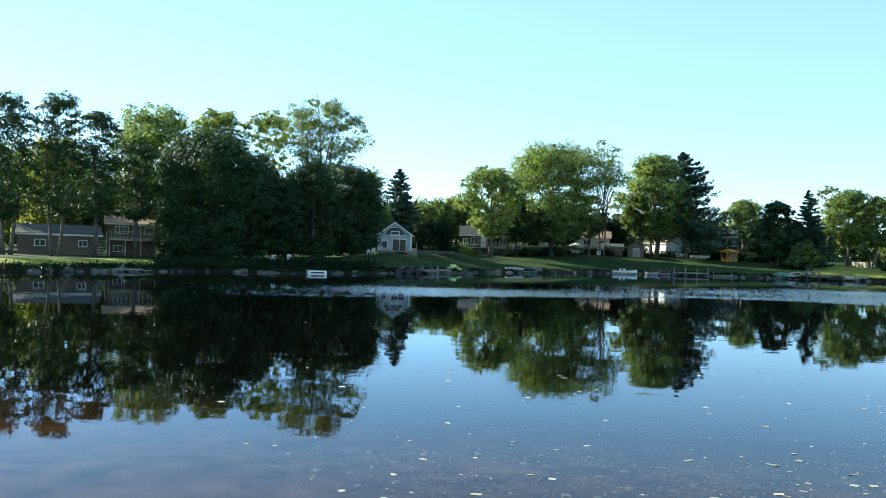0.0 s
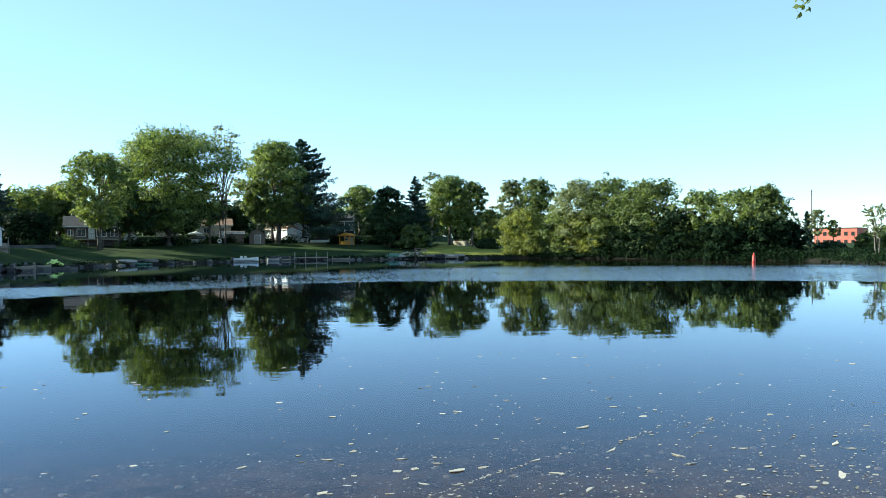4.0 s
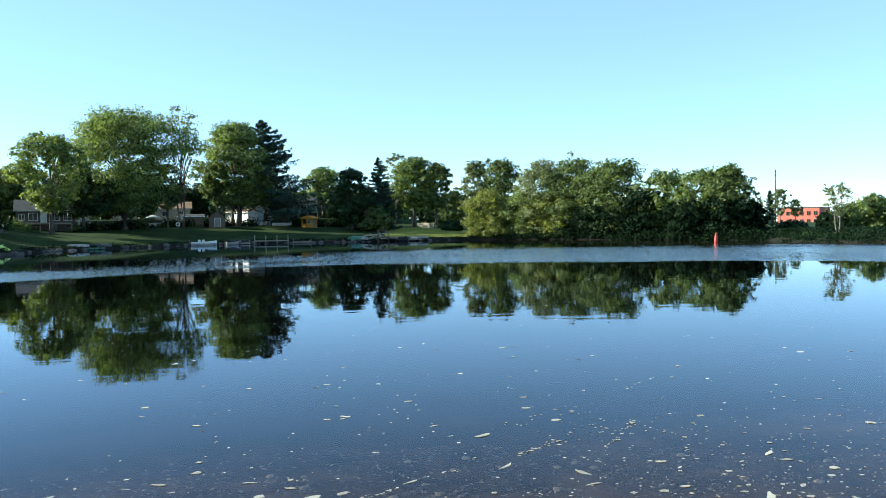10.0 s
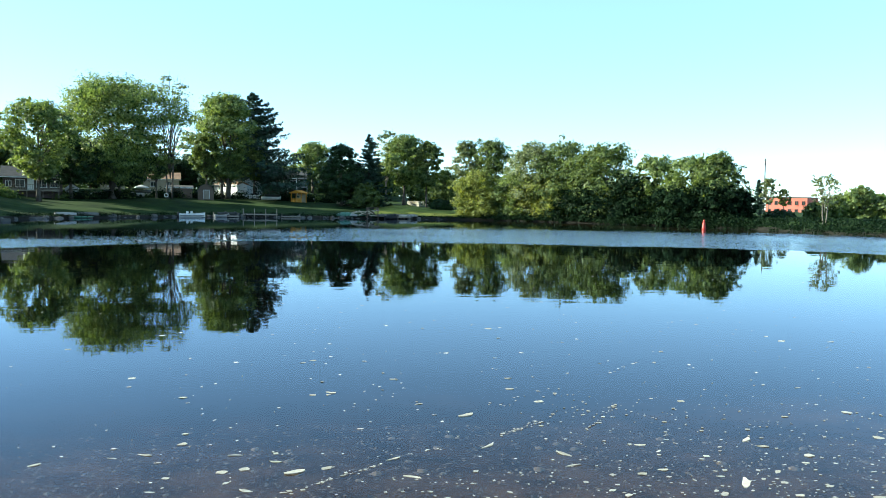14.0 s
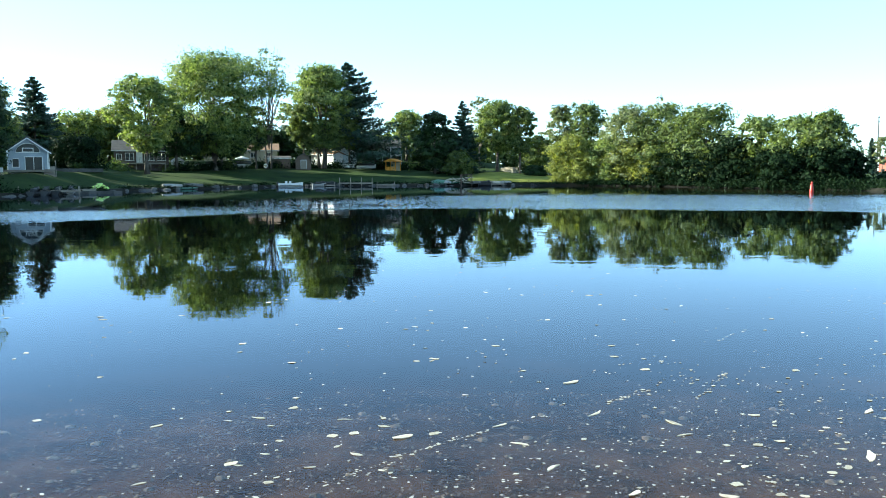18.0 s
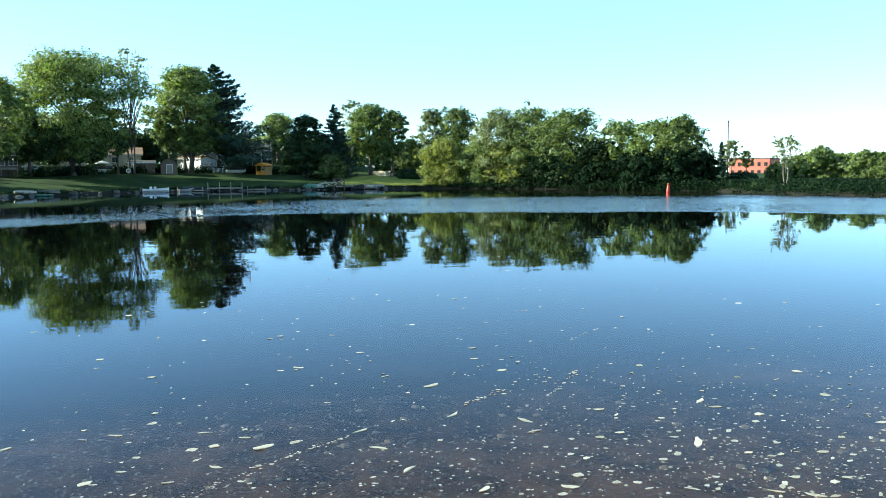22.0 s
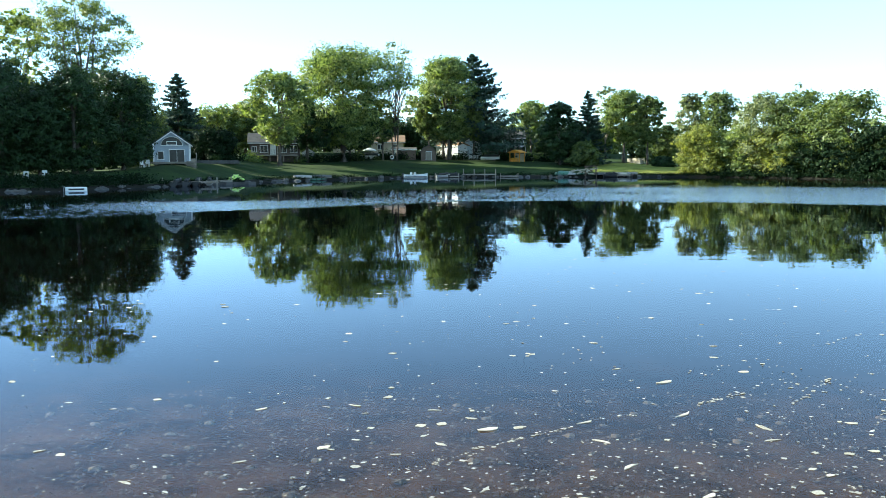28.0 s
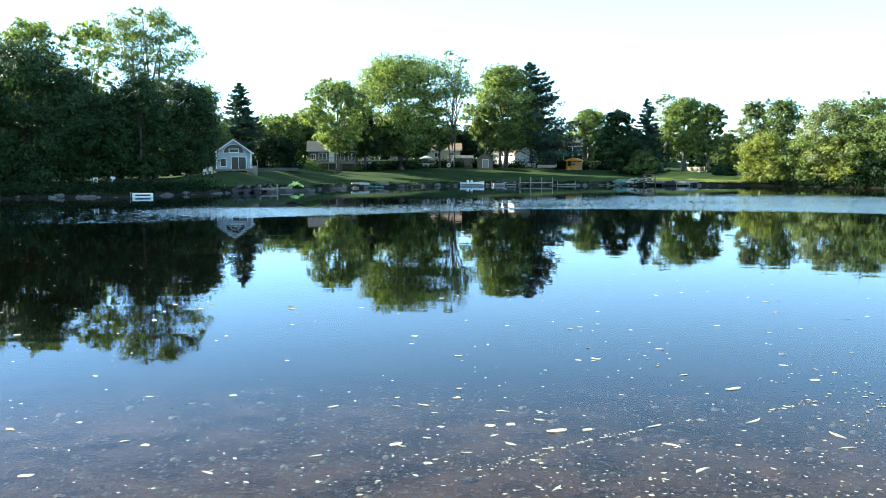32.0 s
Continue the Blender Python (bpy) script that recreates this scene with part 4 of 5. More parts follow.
arc = [(0.05 + 1.55 * math.cos(a), 2.72 + 1.28 * math.sin(a)) for a in [math.pi * i / 14 for i in range(15)]]
prism(bm, arc, -4.33, -4.27)
part("arched_window", bm, GLASS, h)
bm = bmesh.new()
for i in range(14):
    (xa, za), (xb, zb) = arc[i], arc[i + 1]
    tube(bm, [(xa, -4.34, za), (xb, -4.34, zb)], [0.05, 0.05], 5)
box(bm, 0.05, -4.34, 2.70, 3.2, 0.1, 0.1)
part("window_trim", bm, WHITE, h)
window(h, 0.75, 1.1, 2.3, 2.1, -4.32, bars=1, name="sliding_door")
window(h, -1.55, 1.25, 0.95, 1.3, -4.32, bars=0)
bm = bmesh.new()
box(bm, 2.72, -4.0, 1.4, 0.09, 0.09, 2.9)
part("downpipe", bm, WHITE, h)
deck(h, -3.6, 3.4, -6.6, -4.35, 0.25, rail=False, posts=3)

# grey house behind the young maple
h = house("dark brown house with white windows and a railed porch", spot(13.7, 46.7), 10.0, 8, 3.4, 5.2, UMBER, SHINGLE)
siding(h, -5.0, 5.0, 0.0, 3.35, -4.0, UMBER, 0.22)
for x, w in ((-2.2, 1.6), (1.4, 1.8), (3.7, 1.5)):
    window(h, x, 2.15, w, 1.5, -4.06, bars=1)
door(h, -0.4, 1.0, 0.95, 2.05, -4.06, WHITE)
window(h, -4.1, 2.1, 1.0, 1.2, -4.06)
deck(h, -3.8, 4.4, -6.2, -4.06, 0.95, posts=4, stairs=(-4.5, 1.2))
chimney(h, 3.0, 0.5, 5.6, 1.4)
s = house("small white garden shed with a grey roof", spot(11.55, 40.7), 2.4, 2.4, 1.9, 2.7, WHITE, SHINGLE, gable_front=True, over=0.2, name="shed", base=0.3)
door(s, 0, 0, 0.9, 1.75, -1.22, GREYW)
# cream garage glimpsed under the great maple
s = house("cream garage with a tan roof", spot(9.2, 60), 5.0, 6, 2.5, 3.6, CREAM, SHINGLE_TAN, name="garage")
door(s, 0.2, 0, 2.6, 2.1, -3.05, WHITE)
# low house with the tan roof
h = house("low cream house with a tan shingle roof", spot(6.3, 50.4), 7.5, 7, 2.7, 4.1, CREAM, SHINGLE_TAN)
siding(h, -3.75, 3.75, 0, 2.65, -3.5, CREAM, 0.22)
window(h, -1.6, 1.55, 1.4, 1.2, -3.56)
window(h, 1.8, 1.55, 1.6, 1.2, -3.56)
chimney(h, -1.2, 0.4, 4.4, 1.3)
# barn-shaped shed
t = thing("shed", spot(3.55, 33.6), "brown barn-shaped shed with a grey gambrel roof", "shed")
bm = bmesh.new()
prism(bm, [(-1.7, -0.3), (1.7, -0.3), (1.7, 1.7), (1.1, 2.75), (0, 3.2), (-1.1, 2.75), (-1.7, 1.7)], -2.0, 2.0)
part("wall", bm, BROWN, t)
bm = bmesh.new()
g = [(-1.95, 1.55), (-1.2, 2.88), (0, 3.36), (1.2, 2.88), (1.95, 1.55), (1.85, 1.5), (1.12, 2.78), (0, 3.24), (-1.12, 2.78), (-1.85, 1.5)]
prism(bm, g, -2.25, 2.25)
part("roof", bm, SHINGLE, t)
door(t, 0.1, 0, 1.2, 1.9, -2.05, WOOD)
# long white building in the sun
h = house("long white sunlit garage with a pale roof", spot(2.0, 42, turn=-52, sink=-0.3), 8.4, 2.8, 2.5, 3.0, WHITE, SHINGLE_TAN, name="garage")
siding(h, -4.2, 4.2, 0, 2.45, -1.4, WHITE, 0.25)
# pale blue house and its fence
h = house("pale blue house with white trim", spot(0.75, 41.3), 5.4, 6, 3.1, 4.4, PALEBLUE, SHINGLE, gable_front=True)
siding(h, -2.7, 2.7, 0, 3.05, -3.0, PALEBLUE, 0.22)
window(h, -1.2, 1.8, 1.1, 1.3, -3.06)
window(h, 1.1, 1.8, 1.2, 1.3, -3.06)
# raised house with the white balcony
# the shade it stands in is put into its umber wall colour
h = house("dark-roofed house with a white glazed balcony", spot(-1.6, 51, sink=0.4), 9.0, 8, 4.3, 5.9, UMBER, SHINGLE)
for i in range(4):
    window(h, 1.2 + 0.95 * i, 3.3, 0.85, 1.1, -4.06, bars=0)
window(h, -3.0, 3.2, 1.3, 1.1, -4.06)
window(h, -1.2, 3.2, 1.1, 1.1, -4.06)
deck(h, -4.4, 5.0, -6.0, -4.06, 2.2, posts=5, material=WHITE)
# tan cottage beyond the dark tree
h = house("small tan cottage in the sun behind the docks", spot(-5.75, 34.1, turn=-42), 4.2, 4, 2.1, 3.0, CREAM, SHINGLE_TAN, name="cottage")
window(h, -0.9, 1.25, 0.9, 0.8, -2.05)
door(h, 0.9, 0, 0.85, 1.9, -2.05, BROWN)
# the brick works far off
t = thing("factory", pose(-345 * math.sin(radians(-34.05)), 345 * math.cos(radians(-34.05)), 0.6, 0, 0, -49), "flat-roofed red brick factory behind the trees", "factory")
bm = bmesh.new()
box(bm, 0, 8, 2.9, 15, 16, 8.2)
part("wall", bm, BRICK, t)
bm = bmesh.new()
box(bm, 0, 8, 7.12, 15.4, 16.4, 0.3)
part("parapet", bm, STONE, t)
for i in range(6):
    for z in (2.0, 5.0):
        window(t, -6.1 + 2.45 * i, z, 1.2, 1.5, -0.03, BROWN, bars=1)
t = thing("mast", pose(-462 * math.sin(radians(-32.75)), 462 * math.cos(radians(-32.75)), 1.5), "slim grey radio mast", "mast")
bm = bmesh.new()
tube(bm, [(0, 0, -1), (0, 0, 15), (0, 0, 27.4)], [0.34, 0.28, 0.20], 8)
part("pole", bm, SHINGLE, t)
for z in (24.6, 26.6):
    bm = bmesh.new()
    box(bm, 0, 0, z, 0.6, 0.6, 0.6, 0.05)
    part("antenna", bm, SHINGLE, t)


# ---------------------------------------------------------------- shore: boats, docks, rocks, garden things
def hull(bm, length, beam, depth, sheer=0.15, n=9, flat=0.35):
    """An open boat's skin, bow at +x."""
    rings = []
    for i in range(n):
        u = i / (n - 1)
        k = (1 - max(u - 0.45, 0) ** 2 / 0.3025) if u > 0.45 else 0.86 + 0.14 * u / 0.45
        k = max(k, 0.02) * beam / 2
        top = depth + sheer * (2 * u - 0.6) ** 2
        keel = 0.10 * depth * max(u - 0.6, 0) * 8 * depth
        rings.append([bm.verts.new(((u - 0.5) * length, y, z)) for y, z in
                      ((-k, top), (-k * 0.92, top * 0.5), (-k * flat, keel), (k * flat, keel), (k * 0.92, top * 0.5), (k, top))])
    for a, b in zip(rings, rings[1:]):
        for j in range(5):
            bm.faces.new((a[j], b[j], b[j + 1], a[j + 1]))
    bm.faces.new(rings[0])
    bm.faces.new(rings[-1][::-1])
    return rings


def motor_boat(m, label):
    t = thing("motor_boat", m, label, "boat")
    bm = bmesh.new()
    rg = hull(bm, 5.0, 1.9, 0.85)
    for a, b in zip(rg, rg[1:]):
        bm.faces.new((a[0], a[5], b[5], b[0]))
    part("hull", bm, HULL, t)
    bm = bmesh.new()
    box(bm, 0.5, 0, 1.15, 0.08, 1.3, 0.5, 0.02, m=Matrix.Translation((0.5, 0, 1.15)) @ Matrix.Rotation(radians(-25), 4, "Y") @ Matrix.Translation((-0.5, 0, -1.15)))
    part("windscreen", bm, GLASS, t)
    bm = bmesh.new()
    box(bm, -2.65, 0, 0.75, 0.4, 0.45, 0.9, 0.08)
    part("outboard_motor", bm, BLACKP, t)
    for x in (-0.9, -0.1):
        bm = bmesh.new()
        box(bm, x, 0.35, 1.08, 0.5, 0.5, 0.45, 0.08)
        part("seat", bm, TARP, t)
    bm = bmesh.new()
    box(bm, 0, 0, 0.48, 4.6, 1.94, 0.08)
    part("stripe", bm, BLACKP, t)
    return t


def kayak(m, material, label, length=3.2):
    t = thing("kayak", m, label, "kayak", "kayaks on the bank")
    bm = bmesh.new()
    n = 11
    rings = []
    for i in range(n):
        u = i / (n - 1)
        k = max(math.sin(math.pi * u) ** 0.7, 0.03)
        rings.append([bm.verts.new(((u - 0.5) * length, 0.34 * k * math.cos(a), 0.17 + 0.17 * k * math.sin(a) + 0.1 * (2 * u - 1) ** 2))
                      for a in [2 * math.pi * j / 10 for j in range(10)]])
    for a, b in zip(rings, rings[1:]):
        for j in range(10):
            bm.faces.new((a[j], a[(j + 1) % 10], b[(j + 1) % 10], b[j]))
    bm.faces.new(rings[0][::-1])
    bm.faces.new(rings[-1])
    for f in bm.faces:
        f.smooth = True
    part("hull", bm, material, t)
    bm = bmesh.new()
    tube(bm, [(0.45 * math.cos(a) - 0.1, 0.24 * math.sin(a), 0.345) for a in [2 * math.pi * j / 12 for j in range(13)]], [0.03] * 13, 5)
    part("cockpit_rim", bm, BLACKP, t)
    return t


def dock(m, label, length, width, height=0.45, posts=2, tall=0.5):
    """A plank dock on posts, its length along x."""
    t = thing("dock", m, label, "dock")
    n = int(length / 0.32)
    bm = bmesh.new()
    box(bm, 0, 0, 0, 0.29, width, 0.045, 0.006)
    plank = mesh_of(bm, "plank", WOOD)
    for i in range(n):
        ob = new("plank", plank)
        ob.parent = t
        ob.matrix_local = pose(-length / 2 + 0.16 + i * 0.32, 0.02 * math.sin(i * 1.7), height + 0.004 * math.sin(i * 2.3), 0, 0, 0.6 * math.sin(i * 3.1))
    for s in (-1, 1):
        bm = bmesh.new()
        box(bm, 0, s * (width / 2 - 0.08), height - 0.12, length, 0.07, 0.18)
        part("beam", bm, WOOD, t)
        for i in range(posts):
            bm = bmesh.new()
            x = -length / 2 + 0.15 + (length - 0.3) * i / max(posts - 1, 1)
            tube(bm, [(x, s * width / 2, -1.2), (x, s * width / 2, height + tall)], [0.05, 0.045], 8)
            part("post", bm, WOOD, t)
    return t


def on_water(az, d, turn=0.0, z=0.0):
    return spot(az, d, turn=turn, z=z)


motor_boat(on_water(4.4, -2.2, 4, -0.12) @ Matrix.Scale(0.88, 4), "white open motor boat moored at the shore")
kayak(spot(16.45, 1.2, -0.2, 58) @ Matrix.Rotation(radians(-14), 4, "Y") @ Matrix.Rotation(radians(28), 4, "X"), LIME, "lime green kayak lying on the bank")
kayak(spot(16.0, 1.3, -0.2, 122) @ Matrix.Rotation(radians(-14), 4, "Y") @ Matrix.Rotation(radians(-28), 4, "X"), LIME, "lime green kayak lying on the bank")
kayak(on_water(11.1, -0.7, 20, 0.0), TEALP, "green canoe at the rocky shore", 4.2)
kayak(spot(-6.2, 0.8, 0.0, 8), TEALP, "green canoe turned over on the shore", 4.6)
kayak(spot(-7.7, 0.9, 0.0, 35), PALEWOOD, "pale canoe beside the docks", 4.0)
dock(on_water(19.1, -0.6, 2, 0.1), "weathered plank dock before the gabled house", 7.0, 1.6, posts=4)
dock(on_water(17.2, -0.3, 0, 0.1), "low plank dock beside the kayaks", 3.2, 1.4, posts=2)
dock(on_water(0.1, -1.4, -3, 0.15), "grey plank dock with upright mooring poles", 6.4, 1.4, 0.5, posts=4, tall=0.95)
dock(on_water(-1.9, -0.8, 2, 0.0), "low grey floating dock by the bank", 3.6, 1.2, 0.3)
dock(on_water(2.3, -0.9, 2, 0.0), "small floating dock with covered craft", 4.6, 1.6, 0.32)
dock(on_water(-9.0, -0.5, 4, 0.0), "low dock by the canoes", 5.0, 1.4, 0.4, posts=3)


def rowing_boat(m, material, label, length=3.6):
    """A small boat lying keel up on the bank."""
    t = thing("rowing_boat", m, label, "boat", "boats lying on the bank")
    flip = Matrix.Translation((0, 0, 0.52)) @ Matrix.Rotation(radians(180), 4, "X")
    bm = bmesh.new()
    hull(bm, length, 1.35, 0.48, 0.06)
    bmesh.ops.transform(bm, matrix=flip, verts=bm.verts)
    part("hull", bm, material, t)
    bm = bmesh.new()
    tube(bm, [(-length / 2, 0, 0.53), (0, 0, 0.55), (length * 0.42, 0, 0.46)], [0.03, 0.03, 0.02], 6)
    part("keel", bm, WOOD, t)
    for s in (-1, 1):
        bm = bmesh.new()
        tube(bm, [(-length / 2, s * 0.6, 0.05), (0, s * 0.69, 0.03), (length * 0.3, s * 0.5, 0.03), (length * 0.49, s * 0.05, 0.02)], [0.03] * 4, 6)
        part("gunwale", bm, WOOD, t)
    return t


for az, d, turn, c, w in ((-5.95, 0.9, -50, GREYW, "grey"), (-8.1, 0.7, 40, STONE, "grey"), (-9.2, 0.8, -35, PALEWOOD, "pale"), (-10.0, 1.0, 50, GREYW, "grey"), (11.9, 0.9, 12, GREYW, "grey"), (10.6, 0.8, -8, STONE, "grey")):
    rowing_boat(spot(az, d, -0.05, turn) @ Matrix.Scale(0.85, 4), c, w + " rowing boat lying keel up on the bank")


def jet_ski(m, label, cover):
    t = thing("jet_ski", m, label, "jet ski", "moored craft")
    bm = bmesh.new()
    hull(bm, 2.8, 1.1, 0.55, 0.2)
    part("hull", bm, cover, t)
    bm = bmesh.new()
    box(bm, -0.25, 0, 0.78, 1.3, 0.42, 0.4, 0.1)
    part("seat", bm, BLACKP, t)
    bm = bmesh.new()
    tube(bm, [(0.55, -0.4, 1.12), (0.45, 0, 1.1), (0.55, 0.4, 1.12)], [0.035] * 3, 6)
    box(bm, 0.62, 0, 0.92, 0.5, 0.45, 0.35, 0.08)
    part("handlebar", bm, BLACKP, t)
    return t


for az, d, turn, c in ((19.9, -1.6, 70, BLACKP), (19.3, -1.8, 80, BLACKP), (18.6, -1.7, 75, BLACKP), (17.9, -1.5, 85, GREYW), (2.5, -1.4, 20, GREYW), (1.9, -1.5, 10, BLACKP), (-8.6, -1.2, 15, BLACKP)):
    jet_ski(on_water(az, d, turn, -0.08), "moored jet ski under a cover" if c is TARP else "moored jet ski beside the dock", c)

# white swim platform by the willows
t = thing("swim_platform", on_water(25.9, -1.8, 3, 0.0) @ Matrix.Scale(0.88, 4), "white floating swim platform with dark slots", "platform")
bm = bmesh.new()
box(bm, 0, 0, 0.22, 2.4, 1.5, 0.50, 0.05)
part("float", bm, WHITE, t)
bm = bmesh.new()
box(bm, 0, -0.752, 0.22, 1.75, 0.03, 0.2, 0.01)
part("slot", bm, BLACKP, t)
for x in (-1.45, -1.3):
    bm = bmesh.new()
    tube(bm, [(x, -0.6, -0.3), (x + 0.08, -0.6, 0.3), (x, -0.6, 0.62)], [0.03, 0.03, 0.03], 7)
    part("ladder_rail", bm, STEEL, t)

# the red channel marker
t = thing("buoy", pose(-125 * math.sin(radians(-29.15)), 125 * math.cos(radians(-29.15)), 0.0, 0, 1, 0) @ Matrix.Scale(0.86, 4), "red pillar buoy standing in the water", "buoy")
bm = bmesh.new()
tube(bm, [(0, 0, -0.4), (0, 0, 0.35), (0, 0, 0.45), (0, 0, 1.05), (0, 0, 1.35)], [0.30, 0.30, 0.27, 0.22, 0.12], 16)
part("body", bm, REDP, t)
bm = bmesh.new()
tube(bm, [(0, 0, 1.33), (0, 0, 1.50), (0, 0, 1.56)], [0.16, 0.16, 0.05], 12)
part("cap", bm, REDP, t)


def rock_mesh(seed):
    rng = random.Random(seed)
    bm = bmesh.new()
    bmesh.ops.create_icosphere(bm, subdivisions=2, radius=0.5)
    for v in bm.verts:
        k = 1 + 0.32 * noise.noise(v.co * 2.1 + Vector((seed * 3.7, 0, 0)))
        v.co = Vector((v.co.x * k * 1.2, v.co.y * k, v.co.z * k * 0.7))
    return mesh_of(bm, "rock", STONE)


ROCKS = [rock_mesh(i) for i in range(6)]
rng = random.Random(4)
for i in range(270):
    az = rng.uniform(-12.0, 46.0)
    if 20 < az < 46 and rng.random() < 0.45:
        continue
    ob = new("rock", rng.choice(ROCKS))
    s = rng.choice((0.35, 0.5, 0.7, 1.0)) * rng.uniform(0.8, 1.2)
    dist = shore(az) + rng.uniform(-0.6, 0.5)
    ob.matrix_world = pose(-dist * math.sin(radians(az)), dist * math.cos(radians(az)), ground(az, dist) + 0.05 * s, 0, 0, rng.uniform(0, 360)) @ Matrix.Scale(s, 4)
    tagged(ob, "grey weathered boulder edging the shore", "rock", "boulders along the shore")


def garden_chair(m, material, label):
    t = thing("garden_chair", m, label, "chair", "garden chairs")
    bm = bmesh.new()
    box(bm, 0, 0, 0.42, 0.55, 0.52, 0.05, 0.01)
    part("seat", bm, material, t)
    bm = bmesh.new()
    box(bm, 0, 0.27, 0.72, 0.55, 0.05, 0.62, 0.01)
    part("backrest", bm, material, t)
    for x in (-0.25, 0.25):
        for y in (-0.23, 0.25):
            bm = bmesh.new()
            box(bm, x, y, 0.2, 0.05, 0.05, 0.44)
            part("leg", bm, material, t)
        bm = bmesh.new()
        box(bm, x, 0, 0.64, 0.06, 0.55, 0.04)
        part("armrest", bm, material, t)
    return t


# the grey pair below the willows has shade put into its colour
for az, d, turn, c, w in ((22.0, 20, 20, WHITE, "white"), (21.7, 20.5, -15, WHITE, "white"), (27.6, 8.3, 10, STEEL, "grey"), (28.7, 7.5, -20, STEEL, "grey"),
                          (7.6, 41.6, 30, BLACKP, "black"), (7.0, 42, -20, BLACKP, "black"), (-3.4, 36.3, 0, WHITE, "white"), (10.4, 39.9, 10, TARP, "pale"), (8.1, 41.2, 0, WHITE, "white"), (-2.9, 37.1, 40, BLACKP, "black")):
    garden_chair(spot(az, d, 0, turn), c, w + " plastic garden chair on the lawn")


def parasol(m, material, label):
    t = thing("parasol", m, label, "parasol")
    bm = bmesh.new()
    tube(bm, [(0, 0, -0.1), (0, 0, 2.5)], [0.035, 0.03], 7)
    part("pole", bm, WOOD, t)
    bm = bmesh.new()
    apex = bm.verts.new((0, 0, 2.55))
    rim = [bm.verts.new((1.5 * math.cos(2 * math.pi * i / 8), 1.5 * math.sin(2 * math.pi * i / 8), 2.02)) for i in range(8)]
    low = [bm.verts.new((v.co.x * 1.01, v.co.y * 1.01, 1.86)) for v in rim]
    for i in range(8):
        bm.faces.new((apex, rim[i], rim[(i + 1) % 8]))
        bm.faces.new((rim[i], low[i], low[(i + 1) % 8], rim[(i + 1) % 8]))
    part("canopy", bm, material, t)
    return t


# yellow play house by the hedge
t = thing("play_house", spot(-2.4, 33.5, turn=-38), "yellow wooden play house with an open front", "play house")
for x in (-1.4, 1.4):
    for y in (-0.9, 0.9):
        bm = bmesh.new()
        box(bm, x, y, 1.0, 0.16, 0.16, 2.2)
        part("post", bm, YELLOWP, t)
bm = bmesh.new()
prism(bm, [(-1.8, 2.05), (1.8, 2.05), (1.8, 2.2), (0, 2.75), (-1.8, 2.2)], -1.2, 1.2)
part("roof", bm, YELLOWP, t)
for i in range(9):
    bm = bmesh.new()
    box(bm, -1.3 + 0.325 * i, -0.92, 0.45, 0.22, 0.05, 0.9)
    part("slat", bm, YELLOWP, t)
bm = bmesh.new()
box(bm, 0, 0.9, 0.9, 2.7, 0.06, 1.9)
part("back_panel", bm, CREAM, t)


def covered_boat(m, material, label):
    t = thing("covered_boat", m, label, "boat", "stored boats")
    bm = bmesh.new()
    hull(bm, 4.4, 1.7, 0.7)
    part("hull", bm, HULL, t)
    bm = bmesh.new()
    prism(bm, [(-0.9, 0.72), (0.9, 0.72), (0.75, 1.0), (0, 1.35), (-0.75, 1.0)], -1.9, 1.5)
    bmesh.ops.transform(bm, matrix=Matrix.Rotation(radians(90), 4, "Z"), verts=bm.verts)
    part("cover", bm, material, t)
    for x in (-1.2, 1.0):
        bm = bmesh.new()
        box(bm, x, 0, -0.05, 0.2, 1.5, 0.3)
        part("trestle", bm, WOOD, t)
    return t


covered_boat(spot(9.3, 39.5, -0.15, 15), BLACKP, "boat under a black cover on the lawn")
covered_boat(spot(7.5, 39.5, -0.15, -10), BLACKP, "white-hulled boat under a black cover beside the tree")
covered_boat(spot(-0.6, 34.7, -0.15, 10), BLACKP, "boat under a black cover by the hedge")
# long dark shed with a white door
s = house("long dark shed with a pale roof edge", spot(5.2, 38.5), 5.4, 3, 2.0, 2.35, BROWN, SHINGLE, over=0.25, name="shed", base=0.3)
door(s, -2.1, 0, 0.9, 1.8, -1.52, WHITE)
# boat lift of dark beams with crossed braces
t = thing("boat_lift", on_water(-7.3, -0.3, 8, 0.0) @ Matrix.Scale(0.85, 4), "dark wooden boat lift with crossed braces", "boat lift")
for x in (-1.2, 1.2):
    for y in (-0.8, 0.8):
        bm = bmesh.new()
        box(bm, x, y, 0.9, 0.14, 0.14, 3.2)
        part("post", bm, BROWN, t)
for y in (-0.8, 0.8):
    bm = bmesh.new()
    box(bm, 0, y, 2.42, 2.7, 0.12, 0.16)
    part("beam", bm, BROWN, t)
    for s in (-1, 1):
        bm = bmesh.new()
        tube(bm, [(-1.2 * s, y - 0.09, 0.6), (1.2 * s, y - 0.09, 2.3)], [0.05, 0.05], 6)
        part("brace", bm, BROWN, t)
# green tarpaulin over a heap on the shore
t = thing("tarpaulin_heap", spot(-5.5, 1.6), "low heap under a green tarpaulin on the shore", "tarpaulin")
bm = bmesh.new()
bmesh.ops.create_icosphere(bm, subdivisions=3, radius=1.0)
for v in bm.verts:
    k = 1 + 0.16 * noise.noise(v.co * 2.3)
    v.co = Vector((v.co.x * 1.9 * k, v.co.y * 0.9 * k, max(v.co.z, -0.15) * 0.75 * k))
for f in bm.faces:
    f.smooth = True
part("cover", bm, TEALP, t)
parasol(spot(7.5, 40.6), TARP, "white parasol on the terrace")
parasol(spot(-6.4, 32.8), CREAM, "cream parasol by the cottage")


